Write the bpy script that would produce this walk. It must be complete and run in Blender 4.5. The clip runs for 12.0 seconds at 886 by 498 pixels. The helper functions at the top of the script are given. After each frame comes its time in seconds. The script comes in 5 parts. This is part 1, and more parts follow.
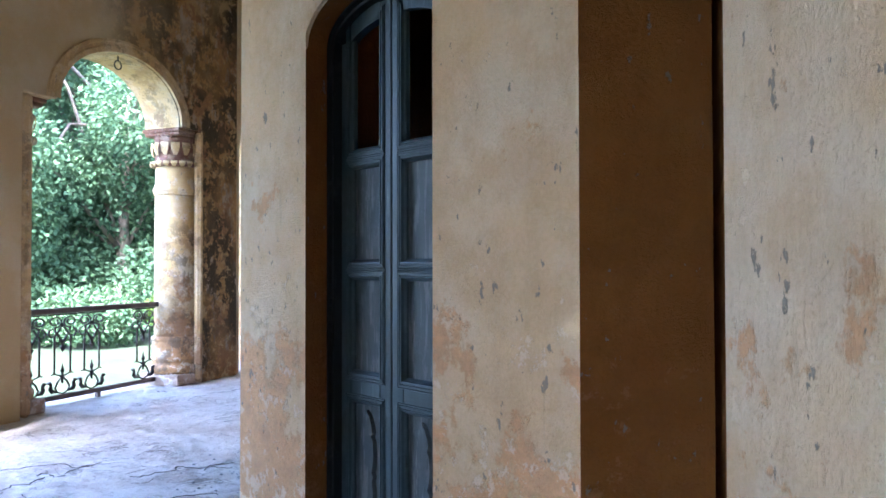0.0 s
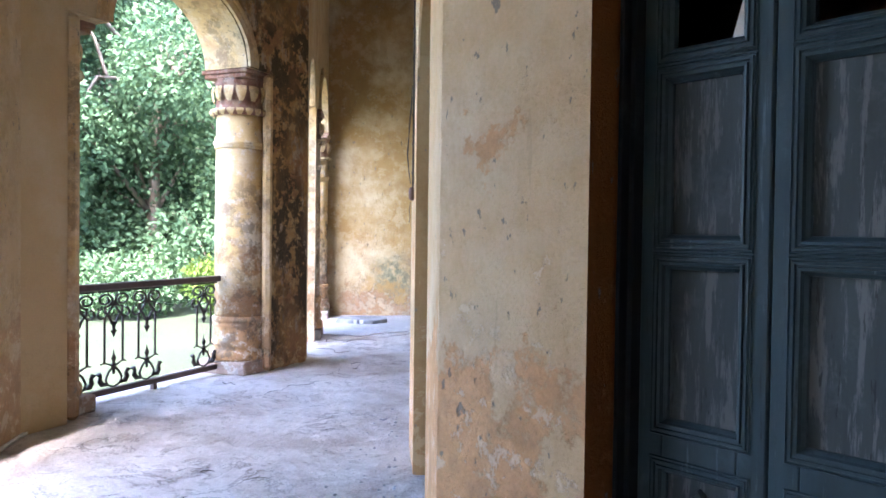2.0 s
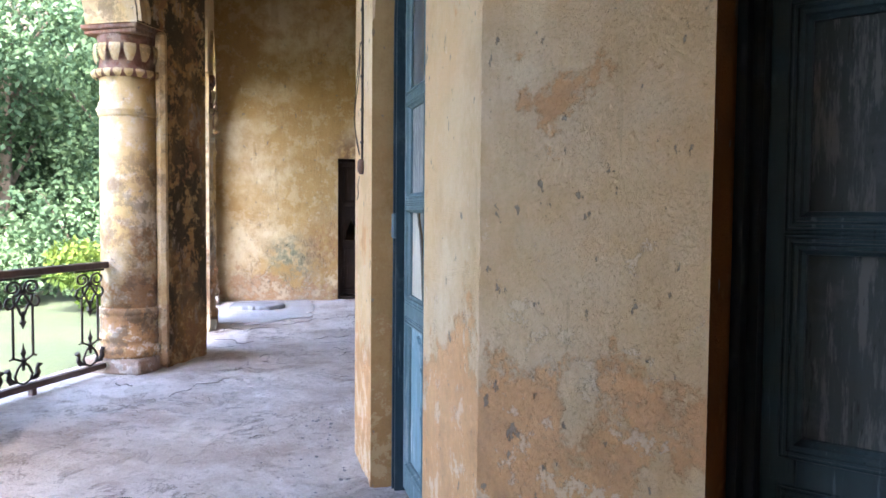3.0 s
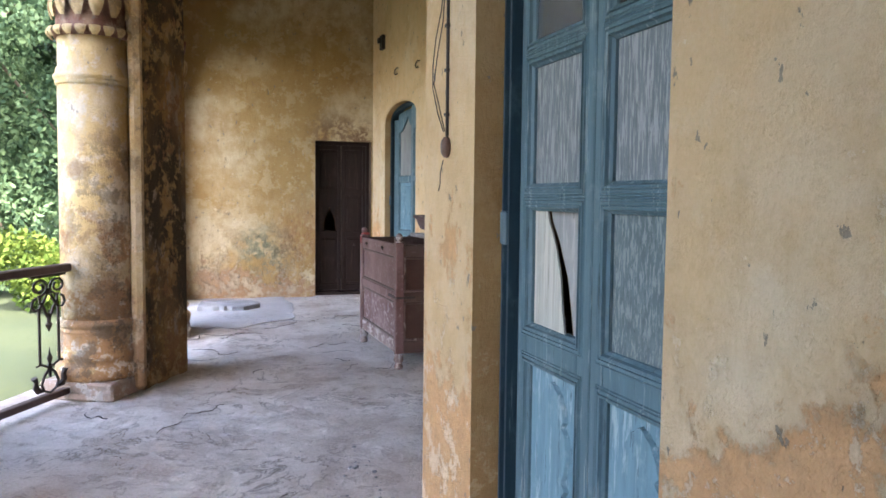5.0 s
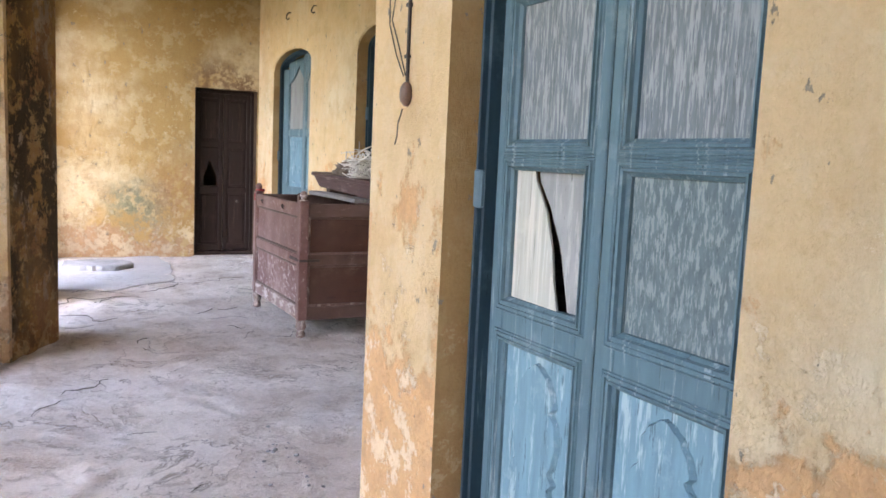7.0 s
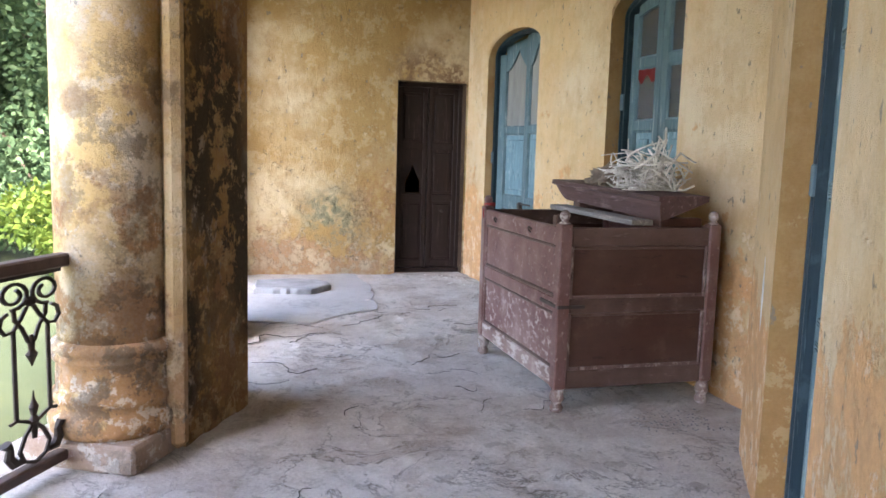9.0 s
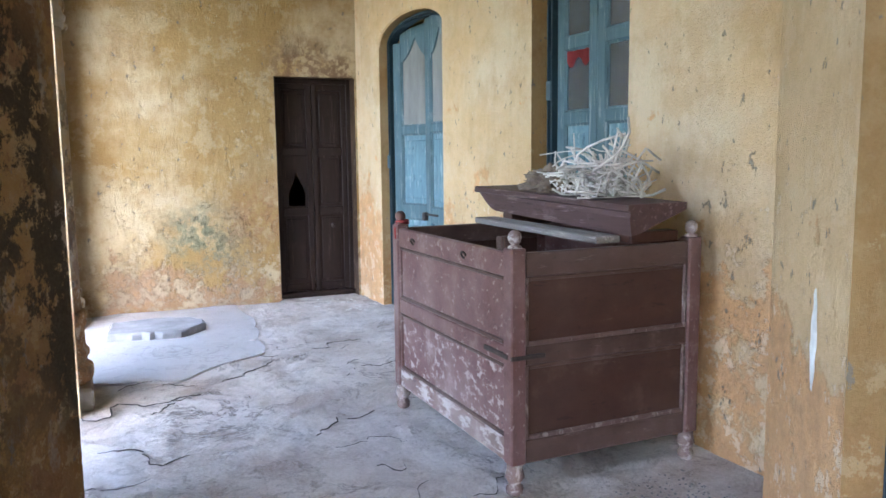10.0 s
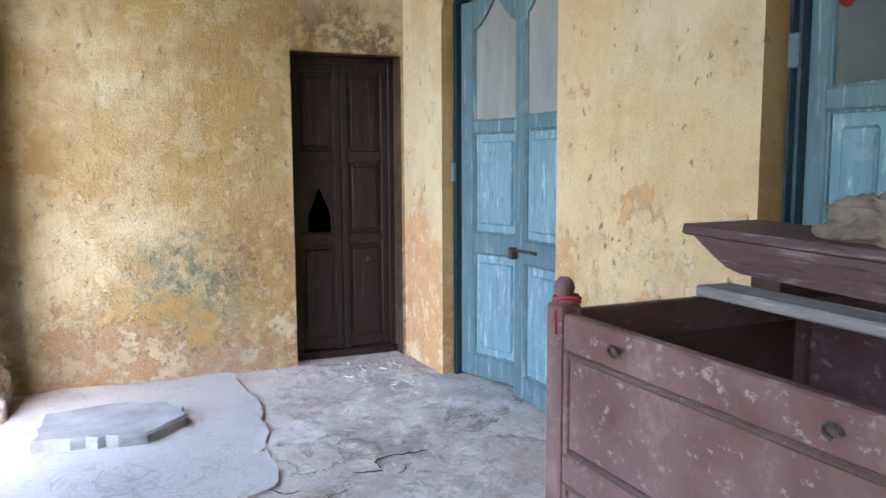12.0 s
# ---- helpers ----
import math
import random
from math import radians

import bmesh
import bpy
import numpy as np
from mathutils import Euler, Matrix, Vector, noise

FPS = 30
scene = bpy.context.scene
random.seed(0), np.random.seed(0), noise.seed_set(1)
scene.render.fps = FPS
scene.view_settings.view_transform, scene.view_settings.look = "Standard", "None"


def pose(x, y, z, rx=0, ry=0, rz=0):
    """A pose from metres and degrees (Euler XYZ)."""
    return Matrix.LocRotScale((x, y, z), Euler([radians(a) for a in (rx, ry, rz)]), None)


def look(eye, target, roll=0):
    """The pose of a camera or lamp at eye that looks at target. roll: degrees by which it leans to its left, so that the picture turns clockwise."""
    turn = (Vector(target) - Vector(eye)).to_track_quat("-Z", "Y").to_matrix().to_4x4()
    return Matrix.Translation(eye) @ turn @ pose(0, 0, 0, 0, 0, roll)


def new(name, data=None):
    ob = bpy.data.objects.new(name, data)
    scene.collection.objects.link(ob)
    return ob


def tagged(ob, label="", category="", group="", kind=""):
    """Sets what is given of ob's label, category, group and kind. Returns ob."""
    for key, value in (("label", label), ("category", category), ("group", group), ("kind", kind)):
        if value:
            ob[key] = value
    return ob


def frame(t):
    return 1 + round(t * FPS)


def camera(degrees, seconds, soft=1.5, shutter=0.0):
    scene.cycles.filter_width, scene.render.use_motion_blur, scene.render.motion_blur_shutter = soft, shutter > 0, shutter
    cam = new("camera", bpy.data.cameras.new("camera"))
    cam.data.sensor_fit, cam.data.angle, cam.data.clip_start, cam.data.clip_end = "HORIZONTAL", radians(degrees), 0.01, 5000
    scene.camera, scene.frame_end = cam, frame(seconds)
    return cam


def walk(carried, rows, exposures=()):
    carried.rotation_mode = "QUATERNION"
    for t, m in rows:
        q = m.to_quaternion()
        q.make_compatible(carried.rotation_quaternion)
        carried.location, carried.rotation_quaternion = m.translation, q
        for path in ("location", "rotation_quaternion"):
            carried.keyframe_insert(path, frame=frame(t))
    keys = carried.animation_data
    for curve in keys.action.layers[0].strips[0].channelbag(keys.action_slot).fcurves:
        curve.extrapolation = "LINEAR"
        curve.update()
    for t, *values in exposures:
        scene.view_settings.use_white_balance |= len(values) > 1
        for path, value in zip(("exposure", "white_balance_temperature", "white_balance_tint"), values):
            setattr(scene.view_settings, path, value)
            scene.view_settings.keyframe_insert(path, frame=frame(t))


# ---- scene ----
cam = camera(59.48, 12.0, soft=1.6)
PATH = [
    (0, (-0.045, 0.169, 1.356), (0.096, 2.164, 1.394), -0.11),
    (0.5, (-0.232, 0.530, 1.345), (-0.220, 2.530, 1.356), 0.56),
    (1, (-0.474, 0.881, 1.321), (-0.480, 2.880, 1.288), 2.14),
    (1.5, (-0.735, 1.212, 1.365), (-0.690, 3.209, 1.269), 0.45),
    (2, (-0.917, 1.636, 1.376), (-0.808, 3.632, 1.332), 0.73),
    (2.5, (-1.138, 1.947, 1.366), (-0.863, 3.927, 1.331), 0.39),
    (3, (-1.322, 2.225, 1.368), (-0.884, 4.174, 1.273), 0.50),
    (3.2, (-1.365, 2.363, 1.372), (-0.893, 4.305, 1.294), 0.07),
    (4.8, (-1.728, 3.279, 1.405), (-1.094, 5.169, 1.254), 0.54),
    (5, (-1.749, 3.369, 1.406), (-1.164, 5.276, 1.273), 0.59),
    (5.5, (-1.838, 3.527, 1.403), (-1.088, 5.374, 1.242), -0.99),
    (6, (-1.889, 3.581, 1.384), (-0.848, 5.278, 1.191), 0.60),
    (6.5, (-1.938, 3.656, 1.387), (-0.895, 5.346, 1.149), 1.43),
    (7, (-1.928, 3.816, 1.382), (-1.029, 5.588, 1.156), 2.57),
    (7.5, (-1.868, 4.124, 1.379), (-1.285, 6.026, 1.180), 3.29),
    (7.7, (-1.871, 4.273, 1.373), (-1.390, 6.203, 1.171), 3.19),
    (9.3, (-1.886, 5.937, 1.424), (-1.377, 7.854, 1.170), 0.91),
    (9.5, (-1.860, 6.158, 1.439), (-1.251, 8.049, 1.210), 1.01),
    (10, (-1.718, 6.686, 1.416), (-0.951, 8.517, 1.174), -0.65),
    (10.5, (-1.614, 7.250, 1.424), (-0.824, 9.075, 1.216), 0.44),
    (11, (-1.604, 7.735, 1.439), (-0.771, 9.542, 1.235), 0.82),
    (11.5, (-1.462, 8.329, 1.430), (-0.681, 10.161, 1.245), 1.01),
    (12, (-1.396, 8.900, 1.423), (-0.629, 10.734, 1.199), -0.26),
]
walk(cam, [(t, look(eye, target, roll)) for t, eye, target, roll in PATH],
     exposures=[(0.0, 4.85, 5300, 16), (0.5, 4.72, 5050, 14), (1.5, 4.55, 5300, 17), (2.0, 4.7, 5850, 20), (2.5, 4.6, 6050, 20), (3.2, 4.45, 6400, 20), (5.0, 4.1, 6750, 18), (5.5, 4.28, 7050, 20), (6.2, 4.5, 7050, 19), (7.0, 4.6, 7300, 21), (7.5, 4.3, 7550, 23), (7.7, 4.3, 7500, 22), (9.5, 4.25, 6700, 16), (10.0, 4.5, 6350, 14), (10.5, 4.58, 6950, 19), (11.0, 4.45, 6450, 15), (12.0, 4.42, 6550, 15)])

# ---- world and light: hazy, overcast daylight ----
world = bpy.data.worlds.new("overcast_sky")
scene.world = world
world.use_nodes = True
wn = world.node_tree.nodes
sky = wn.new("ShaderNodeTexSky")
sky.sky_type, sky.sun_disc = "NISHITA", False
sky.sun_elevation, sky.sun_rotation = radians(52), radians(190)
sky.air_density, sky.dust_density, sky.ozone_density = 1.0, 2.0, 1.0
wn["Background"].inputs["Strength"].default_value = 0.15
world.node_tree.links.new(sky.outputs["Color"], wn["Background"].inputs["Color"])
sun = new("sun", bpy.data.lights.new("sun", "SUN"))
sun.data.energy, sun.data.angle, sun.data.color = 2.4, radians(10), (1.0, 0.96, 0.9)
sun.matrix_world = look((-6, -34, 46), (0, 0, 0))


# ---- materials ----
def mat(name):
    m = bpy.data.materials.new(name)
    m.use_nodes = True
    nt = m.node_tree
    return m, nt, nt.nodes["Principled BSDF"]


def coords(nt, scale=(1, 1, 1), world_space=True):
    """Real-world coordinates: position in metres, or the object's own."""
    mp = nt.nodes.new("ShaderNodeMapping")
    mp.inputs["Scale"].default_value = scale
    if world_space:
        nt.links.new(nt.nodes.new("ShaderNodeNewGeometry").outputs["Position"], mp.inputs["Vector"])
    else:
        nt.links.new(nt.nodes.new("ShaderNodeTexCoord").outputs["Object"], mp.inputs["Vector"])
    return mp.outputs["Vector"]


def noise_fac(nt, vec, scale, detail=6, rough=0.6, lo=0.0, hi=1.0, distort=0.0):
    n = nt.nodes.new("ShaderNodeTexNoise")
    n.inputs["Scale"].default_value, n.inputs["Detail"].default_value = scale, detail
    n.inputs["Roughness"].default_value, n.inputs["Distortion"].default_value = rough, distort
    nt.links.new(vec, n.inputs["Vector"])
    r = nt.nodes.new("ShaderNodeMapRange")
    r.inputs["From Min"].default_value, r.inputs["From Max"].default_value = lo, hi
    nt.links.new(n.outputs["Fac"], r.inputs["Value"])
    return r.outputs["Result"]


def mixc(nt, fac, a, b, blend="MIX"):
    m = nt.nodes.new("ShaderNodeMix")
    m.data_type, m.blend_type = "RGBA", blend
    for sock, v in ((m.inputs[0], fac), (m.inputs[6], a), (m.inputs[7], b)):
        if isinstance(v, (tuple, list)):
            sock.default_value = (*v, 1)
        elif isinstance(v, (int, float)):
            sock.default_value = v
        else:
            nt.links.new(v, sock)
    return m.outputs[2]


def mathn(nt, op, a, b=0.0, clamp=False):
    m = nt.nodes.new("ShaderNodeMath")
    m.operation, m.use_clamp = op, clamp
    for sock, v in ((m.inputs[0], a), (m.inputs[1], b)):
        if isinstance(v, (int, float)):
            sock.default_value = v
        else:
            nt.links.new(v, sock)
    return m.outputs[0]


def bump(nt, bsdf, height, strength=0.3, dist=0.01):
    b = nt.nodes.new("ShaderNodeBump")
    b.inputs["Strength"].default_value, b.inputs["Distance"].default_value = strength, dist
    nt.links.new(height, b.inputs["Height"])
    nt.links.new(b.outputs["Normal"], bsdf.inputs["Normal"])


def height_band(nt, low, high):
    """1 below low, 0 above high (metres above the floor)."""
    g = nt.nodes.new("ShaderNodeNewGeometry")
    sx = nt.nodes.new("ShaderNodeSeparateXYZ")
    nt.links.new(g.outputs["Position"], sx.inputs[0])
    r = nt.nodes.new("ShaderNodeMapRange")
    r.inputs["From Min"].default_value, r.inputs["From Max"].default_value = high, low
    nt.links.new(sx.outputs["Z"], r.inputs["Value"])
    return r.outputs["Result"]


def limewash(name, base, pale, under, chip=(0.20, 0.175, 0.15), dado=0.95, pale_lo=0.48, mould=0.0, rub=0.85, stains=(), speckle=0.5, relief=1.0, sound_before=None, mould_top=9.0, black=(0.03, 0.024, 0.018)):
    """Old coloured limewash: faded patches, the older orange coat showing low down, chips, runs and scratches."""
    m, nt, bs = mat(name)
    v = coords(nt)
    vs = coords(nt, (3.0, 3.0, 0.7))
    c = mixc(nt, noise_fac(nt, v, 0.9, 9, 0.62, pale_lo, pale_lo + 0.16), base, pale)
    c = mixc(nt, mathn(nt, "MULTIPLY", noise_fac(nt, v, 3.1, 11, 0.72, 0.47, 0.60), 0.55), c, tuple(x * k for x, k in zip(base, (0.80, 0.74, 0.66))))
    c = mixc(nt, mathn(nt, "MULTIPLY", noise_fac(nt, vs, 2.2, 8, 0.65, 0.52, 0.75), 0.5), c, tuple(x * k for x, k in zip(base, (0.74, 0.68, 0.6))))
    c = mixc(nt, mathn(nt, "MULTIPLY", noise_fac(nt, v, 6.5, 10, 0.7, 0.52, 0.58), speckle), c, pale)
    # the older coat laid bare low on the wall, in ragged patches
    band = height_band(nt, dado - 0.5, dado + 0.35)
    edge = mathn(nt, "ADD", mathn(nt, "MULTIPLY", band, 0.20), noise_fac(nt, v, 1.9, 12, 0.72))
    low = nt.nodes.new("ShaderNodeMapRange")
    low.inputs["From Min"].default_value, low.inputs["From Max"].default_value = 0.625, 0.66
    nt.links.new(edge, low.inputs["Value"])
    low = mathn(nt, "MULTIPLY", low.outputs["Result"], rub)
    uc = mixc(nt, noise_fac(nt, v, 8, 8, 0.7, 0.38, 0.62), tuple(x * 0.82 for x in under), tuple(min(1, x * 1.22) for x in under))
    c = mixc(nt, low, c, uc)
    flake = mathn(nt, "ADD", noise_fac(nt, v, 8.0, 11, 0.76), mathn(nt, "MULTIPLY", height_band(nt, 0.1, 1.5), 0.105))
    fl = nt.nodes.new("ShaderNodeMapRange")
    fl.inputs["From Min"].default_value, fl.inputs["From Max"].default_value = 0.625, 0.635
    nt.links.new(flake, fl.inputs["Value"])
    flake = fl.outputs["Result"]
    c = mixc(nt, mathn(nt, "MULTIPLY", flake, 0.7), c, tuple(min(1, x * 1.05 + 0.02) for x in pale))
    chips = noise_fac(nt, coords(nt, (1.0, 1.0, 0.65)), 19.0, 7, 0.62, 0.650, 0.662)
    c = mixc(nt, mathn(nt, "MULTIPLY", chips, 0.85), c, chip)
    scr = noise_fac(nt, coords(nt, (17.0, 17.0, 1.9)), 1.0, 9, 0.7, 0.645, 0.665)
    c = mixc(nt, mathn(nt, "MULTIPLY", scr, 0.25), c, tuple(x * 0.55 for x in base))
    for place, colour, reach, amount in stains:
        dn = nt.nodes.new("ShaderNodeVectorMath")
        dn.operation = "DISTANCE"
        nt.links.new(coords(nt), dn.inputs[0])
        dn.inputs[1].default_value = place
        near = nt.nodes.new("ShaderNodeMapRange")
        near.inputs["From Min"].default_value, near.inputs["From Max"].default_value = reach, 0.25 * reach
        nt.links.new(dn.outputs["Value"], near.inputs["Value"])
        sm = mathn(nt, "MULTIPLY", near.outputs["Result"], noise_fac(nt, v, 8, 11, 0.76, 0.44, 0.53), True)
        c = mixc(nt, mathn(nt, "MULTIPLY", sm, amount), c, colour)
    if mould:
        top = height_band(nt, mould_top - 0.4, mould_top)
        big = noise_fac(nt, coords(nt, (1.0, 1.0, 0.6)), 1.3, 4, 0.5, 0.34, 0.52)
        fine_m = noise_fac(nt, v, 5.5, 13, 0.78, 0.545 - 0.075 * mould, 0.575 - 0.075 * mould)
        amt = mathn(nt, "MULTIPLY", mathn(nt, "MULTIPLY", fine_m, big), mathn(nt, "MULTIPLY", top, min(1.0, mould * 1.3)))
        gg = mathn(nt, "MULTIPLY", noise_fac(nt, coords(nt, (1.5, 1.5, 0.8)), 1.9, 11, 0.72, 0.53, 0.57), min(1.0, mould * 0.5))
        c = mixc(nt, gg, c, mixc(nt, noise_fac(nt, v, 14, 8, 0.7), (0.30, 0.30, 0.29), (0.48, 0.46, 0.43)))
        rr = mathn(nt, "MULTIPLY", noise_fac(nt, v, 3.4, 11, 0.74, 0.53, 0.57), mathn(nt, "MULTIPLY", top, min(1.0, mould)))
        c = mixc(nt, rr, c, mixc(nt, noise_fac(nt, v, 18, 8, 0.7), (0.16, 0.07, 0.03), (0.36, 0.19, 0.09)))
        c = mixc(nt, amt, c, black)
    if sound_before:
        # the end of the wall that the damp has not reached keeps its pale coat
        sx = nt.nodes.new("ShaderNodeSeparateXYZ")
        nt.links.new(coords(nt), sx.inputs[0])
        r = nt.nodes.new("ShaderNodeMapRange")
        r.inputs["From Min"].default_value, r.inputs["From Max"].default_value = sound_before + 0.5, sound_before - 0.5
        nt.links.new(mathn(nt, "ADD", sx.outputs["Y"], noise_fac(nt, v, 1.5, 8, 0.7, 0.0, 1.0)), r.inputs["Value"])
        c = mixc(nt, r.outputs["Result"], c, mixc(nt, noise_fac(nt, v, 1.1, 8, 0.65, 0.42, 0.60), (0.58, 0.42, 0.225), (0.64, 0.52, 0.34)))
    fine = noise_fac(nt, v, 75, 7, 0.75, 0.3, 0.7)
    c = mixc(nt, 0.15, c, mixc(nt, fine, tuple(x * 0.5 for x in base), tuple(min(1, x * 1.15) for x in pale)))
    nt.links.new(c, bs.inputs["Base Color"])
    bs.inputs["Roughness"].default_value = 0.9
    bs.inputs["Specular IOR Level"].default_value = 0.25
    h = mathn(nt, "ADD", mathn(nt, "MULTIPLY", noise_fac(nt, vs, 4, 9, 0.68), 0.6), mathn(nt, "MULTIPLY", fine, 0.22))
    h = mathn(nt, "ADD", h, mathn(nt, "MULTIPLY", noise_fac(nt, v, 9, 9, 0.7), 0.5))
    h = mathn(nt, "SUBTRACT", h, mathn(nt, "MULTIPLY", chips, 0.7))
    h = mathn(nt, "SUBTRACT", h, mathn(nt, "MULTIPLY", low, 0.25))
    h = mathn(nt, "ADD", h, mathn(nt, "MULTIPLY", flake, 0.22))
    bump(nt, bs, h, relief, 0.02)
    return m


M_WALL = limewash("ochre_limewash", (0.71, 0.49, 0.265), (0.74, 0.59, 0.40), (0.64, 0.325, 0.135), dado=1.12, speckle=0.22)
M_WALL_D = limewash("ochre_limewash_faded", (0.36, 0.222, 0.076), (0.55, 0.445, 0.285), (0.34, 0.19, 0.10), pale_lo=0.47, rub=0.9, dado=0.5, speckle=0.4,
                    stains=(((-0.93, 14.2, 0.64), (0.13, 0.15, 0.095), 0.46, 0.9), ((-1.15, 14.2, 0.72), (0.16, 0.17, 0.11), 0.3, 0.7), ((-0.05, 14.2, 2.25), (0.13, 0.06, 0.03), 0.42, 0.9), ((0.35, 14.2, 2.22), (0.12, 0.055, 0.028), 0.36, 0.9),
                            ((-0.42, 14.2, 0.85), (0.28, 0.13, 0.05), 0.55, 0.7), ((-0.8, 14.2, 0.1), (0.30, 0.24, 0.19), 0.5, 0.6), ((-1.6, 14.2, 0.15), (0.26, 0.20, 0.16), 0.5, 0.6)))
# orange reveal paint twice: darkened for the shaded doorways, tan for lit ones
M_REVEAL = limewash("shaded_orange_reveal_limewash", (0.21, 0.075, 0.010), (0.25, 0.10, 0.018), (0.19, 0.06, 0.010), rub=0.3, speckle=0.2)
M_TAN = limewash("lit_tan_reveal_limewash", (0.37, 0.215, 0.085), (0.44, 0.30, 0.15), (0.34, 0.17, 0.065), rub=0.5, speckle=0.3, relief=0.4)
# brown door's reveal: its shadow is put into the colour along with soot
M_SOOT_SHADE = limewash("soot_and_shade_reveal_plaster", (0.050, 0.030, 0.018), (0.11, 0.065, 0.04), (0.05, 0.028, 0.018), rub=0.4)
M_ARCADE = limewash("weathered_limewash", (0.58, 0.42, 0.225), (0.64, 0.52, 0.34), (0.44, 0.24, 0.12), mould=0.12, rub=0.6, speckle=0.3)
M_COLUMN = limewash("stained_column_plaster", (0.66, 0.45, 0.19), (0.72, 0.65, 0.54), (0.42, 0.20, 0.075), mould=0.55, dado=1.2, rub=0.9, mould_top=2.0, black=(0.07, 0.045, 0.028))
M_PIER = limewash("mouldy_plaster", (0.36, 0.205, 0.07), (0.46, 0.34, 0.18), (0.24, 0.12, 0.05), mould=1.0, rub=0.7, mould_top=5.0, black=(0.018, 0.014, 0.010), sound_before=8.8)
M_PALE = limewash("stained_moulding_plaster", (0.60, 0.41, 0.19), (0.68, 0.55, 0.37), (0.42, 0.22, 0.10), mould=0.36)
M_PLINTH = limewash("grey_plinth_plaster", (0.46, 0.41, 0.36), (0.56, 0.53, 0.49), (0.36, 0.24, 0.18), mould=0.3)
# unseen ceiling: colour kept dark to cut fill on the upper walls
M_CEIL = limewash("dark_fill_cut_ceiling", (0.13, 0.095, 0.06), (0.19, 0.15, 0.10), (0.12, 0.08, 0.05), rub=0.1)


def cement(name, light, dark, brown, rough_amt=1.0):
    m, nt, bs = mat(name)
    v = coords(nt)
    c = mixc(nt, noise_fac(nt, v, 0.8, 9, 0.65, 0.36, 0.66), dark, light)
    c = mixc(nt, mathn(nt, "MULTIPLY", noise_fac(nt, v, 1.7, 10, 0.7, 0.46, 0.60), 0.75 * rough_amt), c, brown)
    pits = noise_fac(nt, v, 9.0, 12, 0.76, 0.555, 0.575, 0.5)
    c = mixc(nt, mathn(nt, "MULTIPLY", pits, 0.55 * rough_amt), c, tuple(x * 0.55 for x in brown))
    fine = noise_fac(nt, v, 70, 6, 0.75, 0.3, 0.7)
    c = mixc(nt, 0.28, c, mixc(nt, fine, tuple(x * 0.6 for x in brown), tuple(min(1, x * 1.35) for x in light)))
    grit = noise_fac(nt, v, 38, 4, 0.6, 0.66, 0.69)
    c = mixc(nt, mathn(nt, "MULTIPLY", grit, 0.5 * rough_amt), c, (0.62, 0.60, 0.58))
    # ragged edges of flaked layers, drawn as thin dark lines
    plate = noise_fac(nt, v, 1.9, 12, 0.66, distort=0.8)
    rim = mathn(nt, "MULTIPLY", mathn(nt, "ABSOLUTE", mathn(nt, "SUBTRACT", plate, 0.5)), 70.0)
    rim = mathn(nt, "SUBTRACT", 1.0, rim, True)
    rim = mathn(nt, "MULTIPLY", rim, noise_fac(nt, v, 1.1, 4, 0.5, 0.46, 0.60))
    step = mathn(nt, "MULTIPLY", mathn(nt, "SUBTRACT", plate, 0.5), 90.0, True)
    c = mixc(nt, mathn(nt, "MULTIPLY", step, 0.22 * rough_amt), c, tuple(min(1, x * 1.12) for x in light))
    c = mixc(nt, mathn(nt, "MULTIPLY", rim, 0.75 * rough_amt), c, tuple(x * 0.28 for x in brown))
    nt.links.new(c, bs.inputs["Base Color"])
    bs.inputs["Roughness"].default_value = 0.78
    h = mathn(nt, "ADD", mathn(nt, "MULTIPLY", noise_fac(nt, v, 9, 10, 0.72), 1.2), mathn(nt, "MULTIPLY", fine, 0.22))
    h = mathn(nt, "SUBTRACT", h, mathn(nt, "MULTIPLY", pits, 0.5))
    h = mathn(nt, "ADD", h, mathn(nt, "MULTIPLY", step, 0.35))
    bump(nt, bs, h, min(1.0, 1.0 * rough_amt), 0.035)
    return m


M_FLOOR = cement("worn_cement", (0.75, 0.695, 0.65), (0.61, 0.55, 0.505), (0.40, 0.305, 0.24))
M_SCREED = cement("smooth_grey_screed", (0.50, 0.485, 0.475), (0.43, 0.415, 0.405), (0.34, 0.31, 0.29), 0.5)


